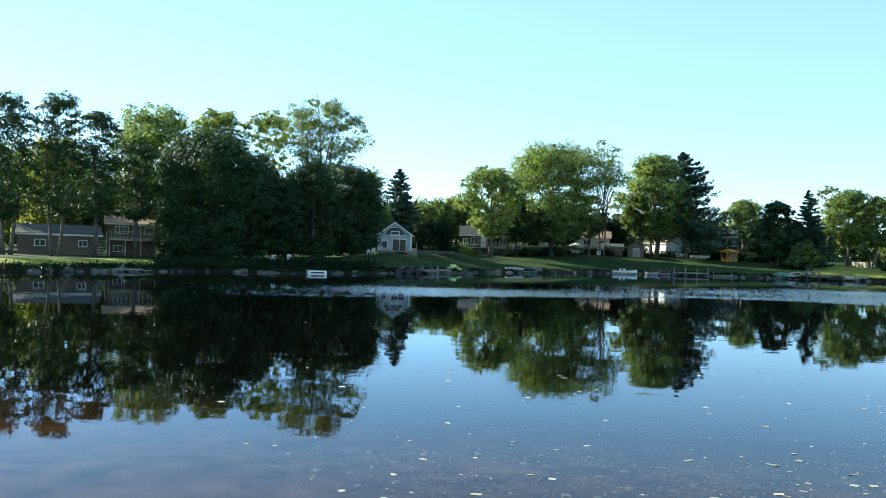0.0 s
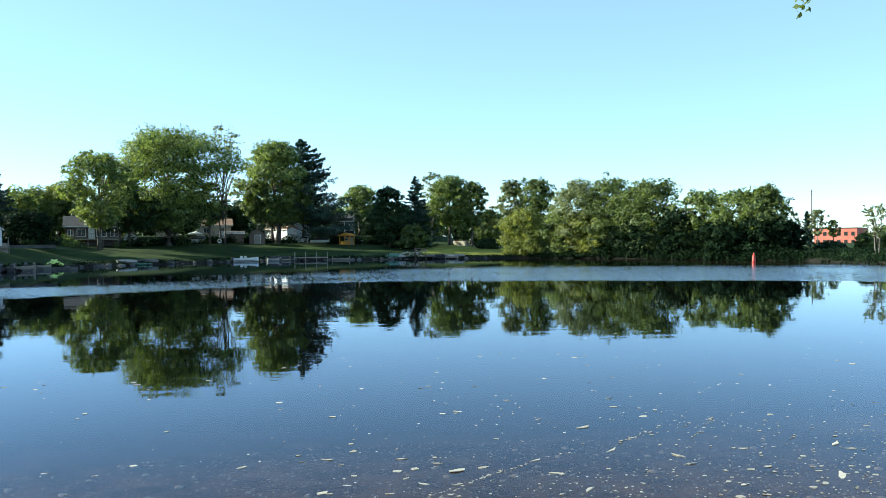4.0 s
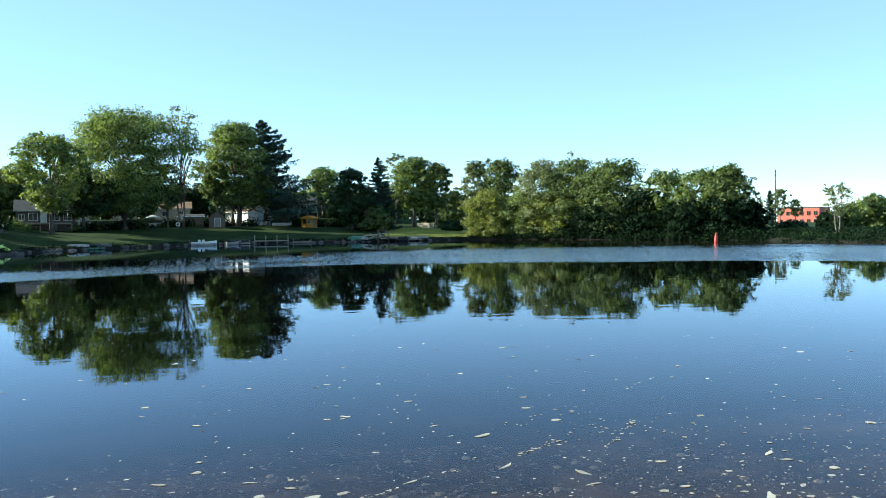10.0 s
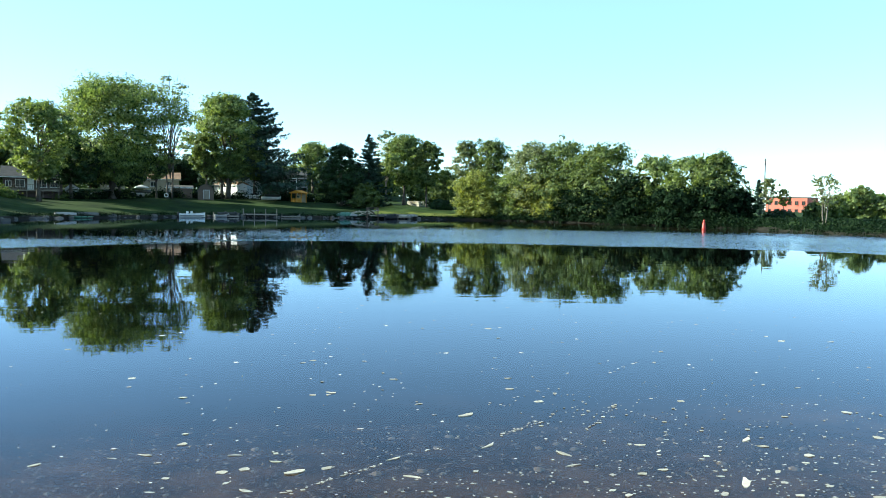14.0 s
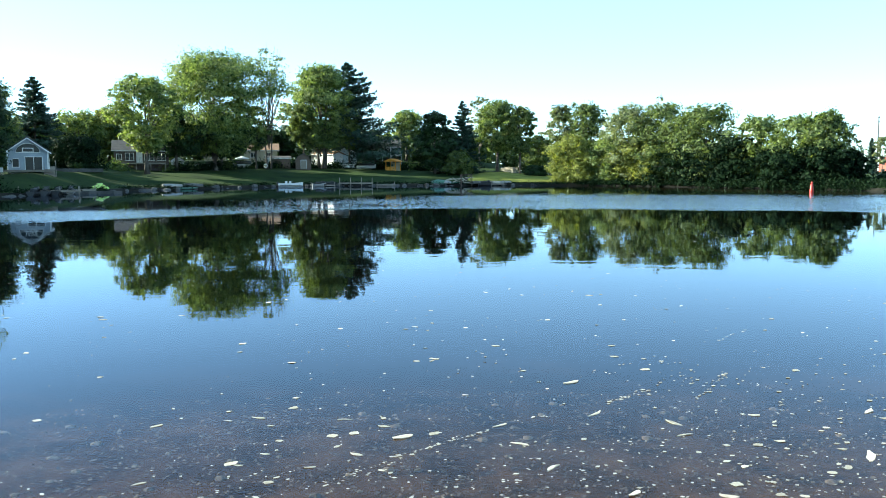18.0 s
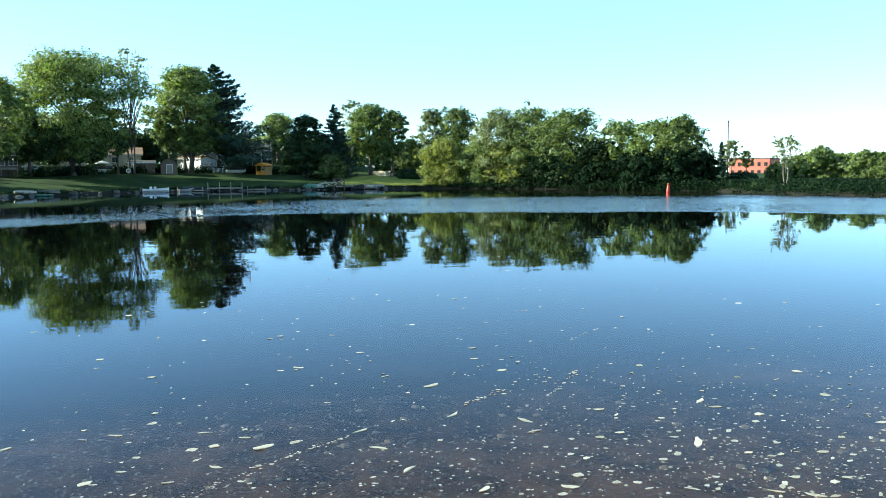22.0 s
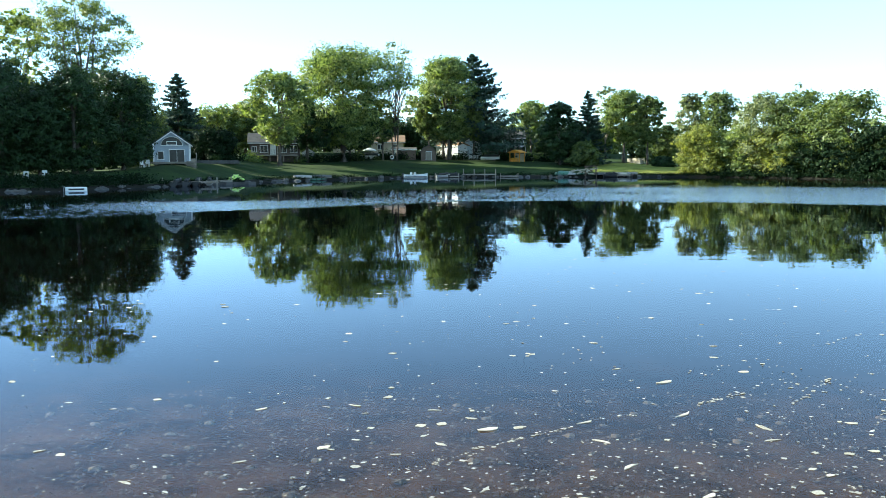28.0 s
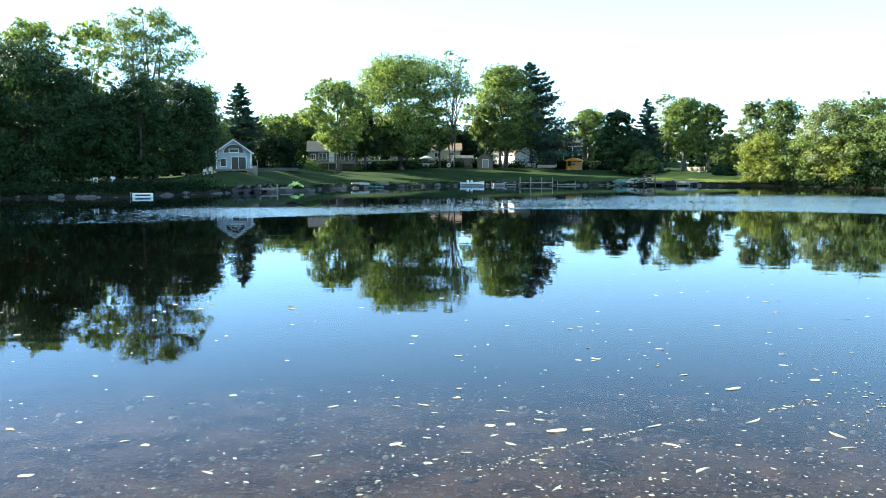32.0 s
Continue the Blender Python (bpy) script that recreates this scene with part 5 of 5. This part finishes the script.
def picket(m, length, label, material, height=1.0, step=0.28):
    t = thing("fence", m, label, "fence")
    bm = bmesh.new()
    box(bm, 0, 0, height / 2, 0.16, 0.03, height)
    me = mesh_of(bm, "slat", material)
    for i in range(int(length / step) + 1):
        ob = new("slat", me)
        ob.parent = t
        ob.matrix_local = pose(-length / 2 + i * step, 0, 0)
    bm = bmesh.new()
    for z in (0.25, height - 0.2):
        box(bm, 0, 0.04, z, length, 0.05, 0.09)
    part("rail", bm, material, t)
    return t


picket(spot(-10.2, 37, turn=-38), 5.0, "pale wooden garden fence on the sunlit lawn", CREAM, 1.3, 0.34)
picket(spot(0.9, 35.9), 5.5, "white picket fence in front of the blue house", WHITE)
picket(spot(9.8, 41.6), 9.0, "dark wooden garden fence under the maple", WOOD, 1.2)
picket(spot(5.2, 39.6), 4.0, "dark wooden garden fence by the shed", WOOD, 1.2)


def lamp_pole(m, h, label):
    t = thing("lamp_post", m, label, "lamp post")
    bm = bmesh.new()
    tube(bm, [(0, 0, -0.3), (0, 0, h)], [0.09, 0.06], 8)
    part("pole", bm, WHITE, t)
    bm = bmesh.new()
    box(bm, -0.45, 0, h + 0.05, 1.1, 0.25, 0.14, 0.03)
    part("lamp_head", bm, WHITE, t)
    return t


lamp_pole(spot(-2.25, 35.9), 5.2, "white lamp post beside the balcony house")
t = thing("life_ring", spot(6, 32.6, -0.75), "white life ring on a short post", "life ring")
bm = bmesh.new()
tube(bm, [(0.36 * math.cos(a), -0.12, 0.36 * math.sin(a)) for a in [2 * math.pi * j / 16 for j in range(17)]], [0.09] * 17, 8)
part("ring", bm, WHITE, t)
bm = bmesh.new()
tube(bm, [(0, 0, -0.9), (0, 0, 0.45)], [0.05, 0.05], 7)
part("post", bm, WOOD, t)
# timber steps from the gabled house down to the dock
t = thing("garden_steps", spot(19, 18.5), "timber garden steps down to the dock", "steps")
for i in range(8):
    bm = bmesh.new()
    box(bm, 0, -2.4 + 0.7 * i, -0.45 + 0.20 * i, 1.3, 0.7, 0.2, 0.01)
    part("step", bm, WOOD, t)
for s in (-0.75, 0.75):
    bm = bmesh.new()
    tube(bm, [(s, -2.6, 0.45), (s, 2.4, 1.9)], [0.04, 0.04], 6)
    for k in range(3):
        tube(bm, [(s, -2.4 + 2.3 * k, -0.6 + 0.66 * k), (s, -2.4 + 2.3 * k, 0.5 + 0.66 * k)], [0.045, 0.045], 6)
    part("handrail", bm, WOOD, t)
# low sea wall of concrete blocks behind the moored craft
t = thing("sea_wall", spot(18.0, 0.3, z=0.0), "pale grey concrete block wall at the water's edge", "wall")
rng = random.Random(33)
for i in range(13):
    for k in range(1):
        bm = bmesh.new()
        box(bm, -6.2 + 1.0 * i + 0.5 * k, rng.uniform(-0.05, 0.05) + 0.14 * k, 0.14 + 0.42 * k, 0.96, 0.5, 0.40, 0.03)
        part("block", bm, STONE, t)
# pale retaining wall across the lawn
t = thing("garden_wall", spot(18.2, 26.3, 0.1), "low pale concrete wall along the terrace", "wall")
bm = bmesh.new()
box(bm, 0, 0, 0.2, 11, 0.3, 0.55, 0.03)
part("wall", bm, STONE, t)
# driftwood heap by the canoes
t = thing("driftwood_pile", spot(-6.75, 1.0) @ Matrix.Scale(1.25, 4), "heap of pale driftwood and old boards", "driftwood")
rng = random.Random(9)
for i in range(16):
    bm = bmesh.new()
    a, b = rng.uniform(0, 3.14), rng.uniform(-0.2, 0.5)
    ln = rng.uniform(0.9, 2.2)
    c = Vector((rng.uniform(-1.6, 1.6), rng.uniform(-0.5, 0.6), 0.15 + 0.05 * i))
    d = Vector((math.cos(a), 0.3 * math.sin(a), b)) * ln / 2
    tube(bm, [c - d, c + d * 0.2 + Vector((0, 0, 0.08)), c + d], [0.08, 0.07, 0.04], 6)
    part("log", bm, PALEWOOD, t)
t = thing("fallen_branch", on_water(38.4, -0.8, 5, 0.12), "pale fallen branch lying at the water's edge", "branch")
bm = bmesh.new()
tube(bm, [(-3, 0, -0.15), (-1, 0.1, 0.12), (1.2, 0, 0.18), (3.2, 0.2, 0.0)], [0.10, 0.09, 0.06, 0.02], 7)
tube(bm, [(-0.4, 0.05, 0.14), (0.1, -0.1, 0.7), (0.6, -0.1, 1.0)], [0.05, 0.04, 0.015], 6)
part("stem", bm, BARK_PALE, t)


def scatter(name, spots, label, leaf, seed, size=0.18, per=26, spread=0.55, high=0.5, category="plants"):
    """Low growth along a line of spots, too fine to count."""
    rng = np.random.default_rng(seed)
    pts = []
    for az, d in spots:
        dist = shore(az) + d
        c = np.array([-dist * math.sin(radians(az)), dist * math.cos(radians(az)), ground(az, dist)])
        k = rng.uniform(0.5, 1.5)
        p = rng.normal(size=(per, 3)) * np.array([spread, spread, 0.35 * high]) * k
        p[:, 2] = np.abs(p[:, 2]) + 0.05
        pts.append(c + p)
    return tagged(new(name, quads_mesh(name, leaves(np.concatenate(pts), size, rng), LEAF[leaf])), label, category, kind="stuff")


rng = random.Random(12)
# the growth in shade leaves has the shade along the shore in its colour
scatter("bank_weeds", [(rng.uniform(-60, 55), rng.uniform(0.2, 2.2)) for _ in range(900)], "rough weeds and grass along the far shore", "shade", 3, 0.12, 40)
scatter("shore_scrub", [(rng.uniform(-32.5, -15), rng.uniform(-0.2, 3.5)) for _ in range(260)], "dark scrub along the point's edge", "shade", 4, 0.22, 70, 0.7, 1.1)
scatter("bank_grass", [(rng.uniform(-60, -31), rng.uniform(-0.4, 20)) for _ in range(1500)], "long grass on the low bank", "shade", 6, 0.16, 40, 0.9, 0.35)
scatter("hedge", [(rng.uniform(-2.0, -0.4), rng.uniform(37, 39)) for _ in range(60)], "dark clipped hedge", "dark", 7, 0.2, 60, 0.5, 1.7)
# dark line before the houses, its shade put into the leaf colour
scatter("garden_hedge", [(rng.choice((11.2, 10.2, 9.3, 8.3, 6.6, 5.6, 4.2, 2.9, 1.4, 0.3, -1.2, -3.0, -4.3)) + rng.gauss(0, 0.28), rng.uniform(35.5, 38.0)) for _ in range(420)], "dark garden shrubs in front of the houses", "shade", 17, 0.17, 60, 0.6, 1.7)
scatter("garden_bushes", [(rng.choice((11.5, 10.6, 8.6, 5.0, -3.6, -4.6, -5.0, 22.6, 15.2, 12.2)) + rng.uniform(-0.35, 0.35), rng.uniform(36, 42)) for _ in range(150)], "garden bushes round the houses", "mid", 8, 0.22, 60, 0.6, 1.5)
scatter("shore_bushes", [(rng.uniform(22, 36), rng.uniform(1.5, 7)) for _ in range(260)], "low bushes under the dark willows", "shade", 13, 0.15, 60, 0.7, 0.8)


# ---------------------------------------------------------------- the bough over the near water
t = thing("overhanging_tree", pose(12.25, 0.76, 0.74) @ Matrix.Scale(1.4, 4), "near ash tree with a leafy bough over the water", "tree")
bm = bmesh.new()
tube(bm, [(0, 0, -0.6), (0.05, 0.1, 2), (0.2, 0.2, 5), (0.3, 0.1, 9)], [0.24, 0.2, 0.16, 0.08], 10)
part("trunk", bm, BARK, t)
bm = bmesh.new()
tube(bm, [(0.15, 0.15, 3.2), (-0.9, 2.4, 4.3), (-2.4, 4.6, 4.7), (-3.6, 5.7, 4.75), (-4.7, 6.6, 4.8)], [0.09, 0.06, 0.04, 0.02, 0.008], 8)
part("limb", bm, BARK, t)
rng2 = np.random.default_rng(77)


def spray(a, b, n, spread, leafy=True):
    """A twig from a to b with leaves along it."""
    a, b = np.array(a), np.array(b)
    bm = bmesh.new()
    mid = (a + b) / 2 + np.array([0, 0, 0.06])
    tube(bm, [a, mid, b], [0.010, 0.007, 0.003], 5)
    tw = part("twig", bm, TWIG, t)
    if leafy:
        s = rng2.uniform(0.25, 1.05, (n, 1))
        p = a + (b - a) * s + rng2.normal(size=(n, 3)) * spread
        lf = new("leaves", quads_mesh("leaves", leaves(p, 0.038, rng2, 1.2), LEAF["light"]))
        lf.parent = tw


# in the tree's own space
for a, b, n, sp, on in (((-4.62, 6.52, 4.8), (-4.66, 6.56, 4.0), 80, 0.055, True), ((-3.2, 5.4, 4.72), (-3.84, 6.02, 3.76), 80, 0.065, True),
                        ((-2.9, 5.1, 4.7), (-3.55, 5.8, 4.02), 130, 0.10, True), ((-2.5, 4.7, 4.7), (-3.25, 5.4, 3.98), 110, 0.09, True),
                        ((-3.5, 5.8, 4.05), (-4.15, 6.2, 4.16), 0, 0.0, False), ((-2.2, 4.4, 4.65), (-2.9, 5.0, 3.88), 110, 0.09, True),
                        ((-1.8, 3.8, 4.6), (-2.4, 4.5, 3.82), 110, 0.10, True), ((-2.4, 4.6, 4.3), (-3.0, 5.5, 4.0), 70, 0.07, True),
                        ((-1.9, 4.1, 4.3), (-2.6, 5.0, 3.92), 70, 0.07, True)):
    spray(a, b, n, sp, on)

# ---------------------------------------------------------------- flotsam on the near water
def flake_mesh(seed, narrow, broad):
    """A thin curled leaf or scrap, about 1 m long before scaling."""
    r = random.Random(seed)
    bm = bmesh.new()
    n = 10
    wid = r.uniform(narrow, broad)
    bend = r.uniform(-0.25, 0.25)
    ring = []
    for i in range(n):
        a = 2 * math.pi * i / n
        k = 1 + r.uniform(-0.22, 0.22)
        x, y = 0.5 * k * math.cos(a), wid * k * math.sin(a)
        ring.append((x, y + bend * x * x * 2))
    top = [bm.verts.new((x, y, 0.05 + 0.05 * r.random())) for x, y in ring]
    bot = [bm.verts.new((x * 0.94, y * 0.94, -0.03)) for x, y in ring]
    c = bm.verts.new((0, bend * 0.1, 0.08))
    for i in range(n):
        j = (i + 1) % n
        bm.faces.new((c, top[i], top[j]))
        bm.faces.new((top[i], bot[i], bot[j], top[j]))
    bm.faces.new(bot[::-1])
    return mesh_of(bm, "floating_leaf", FLUFF)


FLAKES = [flake_mesh(i, 0.07, 0.16) for i in range(8)]
SCRAPS = [flake_mesh(20 + i, 0.14, 0.40) for i in range(12)]
LARGE = [(0.38, 9.12, 0.31, 37), (-0.27, 9.84, 0.17, 0), (-1.27, 10.0, 0.19, -31), (-1.61, 9.93, 0.11, -17), (-1.07, 8.71, 0.1, -17), (-1.29, 8.4, 0.1, -17),
         (-0.59, 8.27, 0.13, 13), (2.33, 7.3, 0.2, 49), (3.12, 7.14, 0.19, -31), (4.21, 6.8, 0.15, -40), (4.99, 7.99, 0.3, 56), (5.93, 9.51, 0.24, 38),
         (1.57, 8.77, 0.21, -32), (1.47, 9.42, 0.2, 28), (1.73, 8.01, 0.26, 51), (2.67, 9.75, 0.26, 43), (2.76, 11.24, 0.28, 32), (3.44, 9.31, 0.22, -61),
         (3.39, 8.87, 0.2, 12), (3.82, 12.74, 0.16, -17), (5.39, 5.9, 0.2, -46), (5.21, 6.35, 0.2, -53), (4.93, 6.53, 0.16, -47), (0.32, 7.37, 0.17, 61)]
MIDDLING = [(1.24, 10.76), (3.6, 7.86), (5.07, 8.96), (4.61, 9.23), (4.04, 8.47), (4.33, 8.56), (4.84, 6.23), (5.81, 6.67), (6.3, 6.64), (7.48, 8.09), (7.26, 7.38),
            (6.09, 7.37), (7.67, 9.33), (7.13, 10.51), (5.97, 9.21), (6.29, 8.79), (10.03, 10.41), (8.18, 10.59), (2.13, 13.73), (2.22, 11.97), (1.0, 12.92),
            (-2.03, 14.36), (1.19, 7.18), (3.32, 7.42), (-1.1, 9.68), (-0.9, 10.38), (0.16, 9.52), (0.7, 9.2), (-0.17, 9.31), (-0.4, 9.24), (-0.15, 8.6),
            (4.0, 11.86), (6.13, 11.59), (4.36, 11.02), (8.51, 12.2), (-2.13, 8.0), (-6.23, 6.7), (-4.75, 7.12), (-4.32, 6.45), (-3.04, 7.41), (-2.38, 9.8), (-4.31, 8.23), (-5.8, 8.48), (-1.37, 8.45)]
rng = random.Random(21)
LEAFLABEL = "pale leaf floating on the still water"


def flake(x, y, size, turn, kinds=SCRAPS):
    ob = new("floating_leaf", rng.choice(kinds))
    ob.matrix_world = pose(x, y, 0.002, rng.uniform(-4, 4), rng.uniform(-4, 4), turn) @ Matrix.Diagonal((size, size, size * 0.35, 1))
    tagged(ob, LEAFLABEL, "leaf", "leaves floating on the lake")


for i in range(70):
    flake(rng.gauss(5.4, 1.2), 6.0 + 2.4 * rng.random() ** 1.5, rng.uniform(0.045, 0.11), rng.uniform(-30, 60))
for x, y, size, turn in LARGE:
    flake(x, y, size, turn, FLAKES)
for x, y in MIDDLING:
    flake(x, y, rng.uniform(0.08, 0.15), rng.uniform(-30, 45))
for i in range(170):
    az = rng.uniform(-46, 44)
    dist = 6.2 + 15.0 * rng.random() ** 1.8
    if az > 8 and rng.random() < 0.45:
        continue
    x, y = -dist * math.sin(radians(az)), dist * math.cos(radians(az))
    flake(x, y, rng.uniform(0.03, 0.085) * (0.75 + dist / 18), rng.uniform(-40, 50))


def specks():
    """The countless small scraps: thin over the lake, thick near the bank and along drift lines."""
    r = np.random.default_rng(31)
    n = 1700
    az = np.radians(r.uniform(-48, 46, n))
    d = 6.0 + 34 * r.random(n) ** 2.0
    p = np.stack([-d * np.sin(az), d * np.cos(az), np.full(n, 0.004)], 1)
    thin = (az > 0.1) & (r.random(n) < 0.5)
    p = p[~thin]
    near = []
    for cx, cy, sx, sy, k in ((5.7, 6.8, 1.6, 0.9, 620), (2.6, 7.4, 1.8, 0.8, 260), (4.6, 10.9, 0.7, 0.9, 90), (0.3, 7.6, 1.9, 0.6, 130), (7.2, 9.2, 1.8, 1.3, 280)):
        q = np.stack([r.normal(cx, sx, k), r.normal(cy, sy, k), np.full(k, 0.004)], 1)
        near.append(q)
    # drift lines: thin gentle arcs
    for x0, y0, x1, y1, bow, k in ((-0.33, 7.91, 1.33, 9.26, 0.06, 70), (2.89, 10.11, 3.67, 10.73, 0.04, 32), (4.05, 10.21, 5.06, 11.53, -0.05, 34), (1.64, 9.58, 2.14, 9.71, 0.03, 14), (5.91, 13.8, 6.86, 14.67, 0.02, 12)):
        u = r.random(k)
        q = np.stack([x0 + (x1 - x0) * u, y0 + (y1 - y0) * u + bow * 4 * u * (1 - u), np.full(k, 0.004)], 1)
        q[:, :2] += r.normal(size=(k, 2)) * np.where(r.random((k, 1)) < 0.6, 0.012, 0.05)
        near.append(q)
    p = np.concatenate([p, *near])
    p = p[p[:, 1] > 5.0]
    n = len(p)
    a = r.normal(0, 0.6, n)
    s = r.uniform(0.006, 0.021, n) * np.where(r.random(n) < 0.12, 1.8, 1) * (0.8 + p[:, 1] / 22)
    u = np.stack([np.cos(a) * s, np.sin(a) * s, 0 * a], 1)
    w = np.stack([-np.sin(a) * s, np.cos(a) * s, 0 * a], 1) * r.uniform(0.5, 1.0, (n, 1))
    v = np.stack([p - u, p - w, p + u, p + w], 1)
    v[:, :, 2] += r.uniform(0, 0.004, (n, 4))
    return tagged(new("floating_specks", quads_mesh("floating_specks", v, FLUFF2)), "countless pale specks drifting on the water", "flotsam", kind="stuff")


specks()


def bed_stones():
    """Pebbles on the lake bed by the near bank."""
    r = random.Random(41)
    bm = bmesh.new()
    bmesh.ops.create_icosphere(bm, subdivisions=1, radius=0.5)
    for v in bm.verts:
        v.co *= 1 + 0.2 * noise.noise(v.co * 3)
        v.co.z *= 0.5
    me = mesh_of(bm, "pebble", PEBBLE)
    for i in range(200):
        az = r.uniform(-46, 44)
        d = 6.2 + 6.5 * r.random() ** 1.6
        ob = new("pebble", me)
        ob.matrix_world = pose(-d * math.sin(radians(az)), d * math.cos(radians(az)), ground(az, d), 0, 0, r.uniform(0, 360)) @ Matrix.Scale(r.uniform(0.04, 0.17), 4)
        tagged(ob, "dark pebble on the muddy lake bed", "pebble", "pebbles on the lake bed")


bed_stones()


def bed_litter():
    """Sunken leaf scraps and grit on the bed."""
    r = np.random.default_rng(51)
    n = 22000
    az = r.uniform(-47, 45, n)
    d = 5.6 + 7.5 * r.random(n) ** 2.0
    x, y = -d * np.sin(np.radians(az)), d * np.cos(np.radians(az))
    z = np.array([ground(a, k) for a, k in zip(az, d)]) + 0.012
    a = r.uniform(0, 6.28, n)
    s = r.uniform(0.008, 0.036, n)
    u = np.stack([np.cos(a) * s, np.sin(a) * s, r.normal(0, 0.25, n) * s], 1)
    w = np.stack([-np.sin(a) * s, np.cos(a) * s, r.normal(0, 0.25, n) * s], 1) * r.uniform(0.3, 0.8, (n, 1))
    p = np.stack([x, y, z], 1)
    v = np.stack([p - u, p - w, p + u, p + w], 1)
    return tagged(new("bed_litter", quads_mesh("bed_litter", v, LITTER)), "dark sunken leaf scraps on the lake bed", "leaf litter", kind="stuff")


bed_litter()
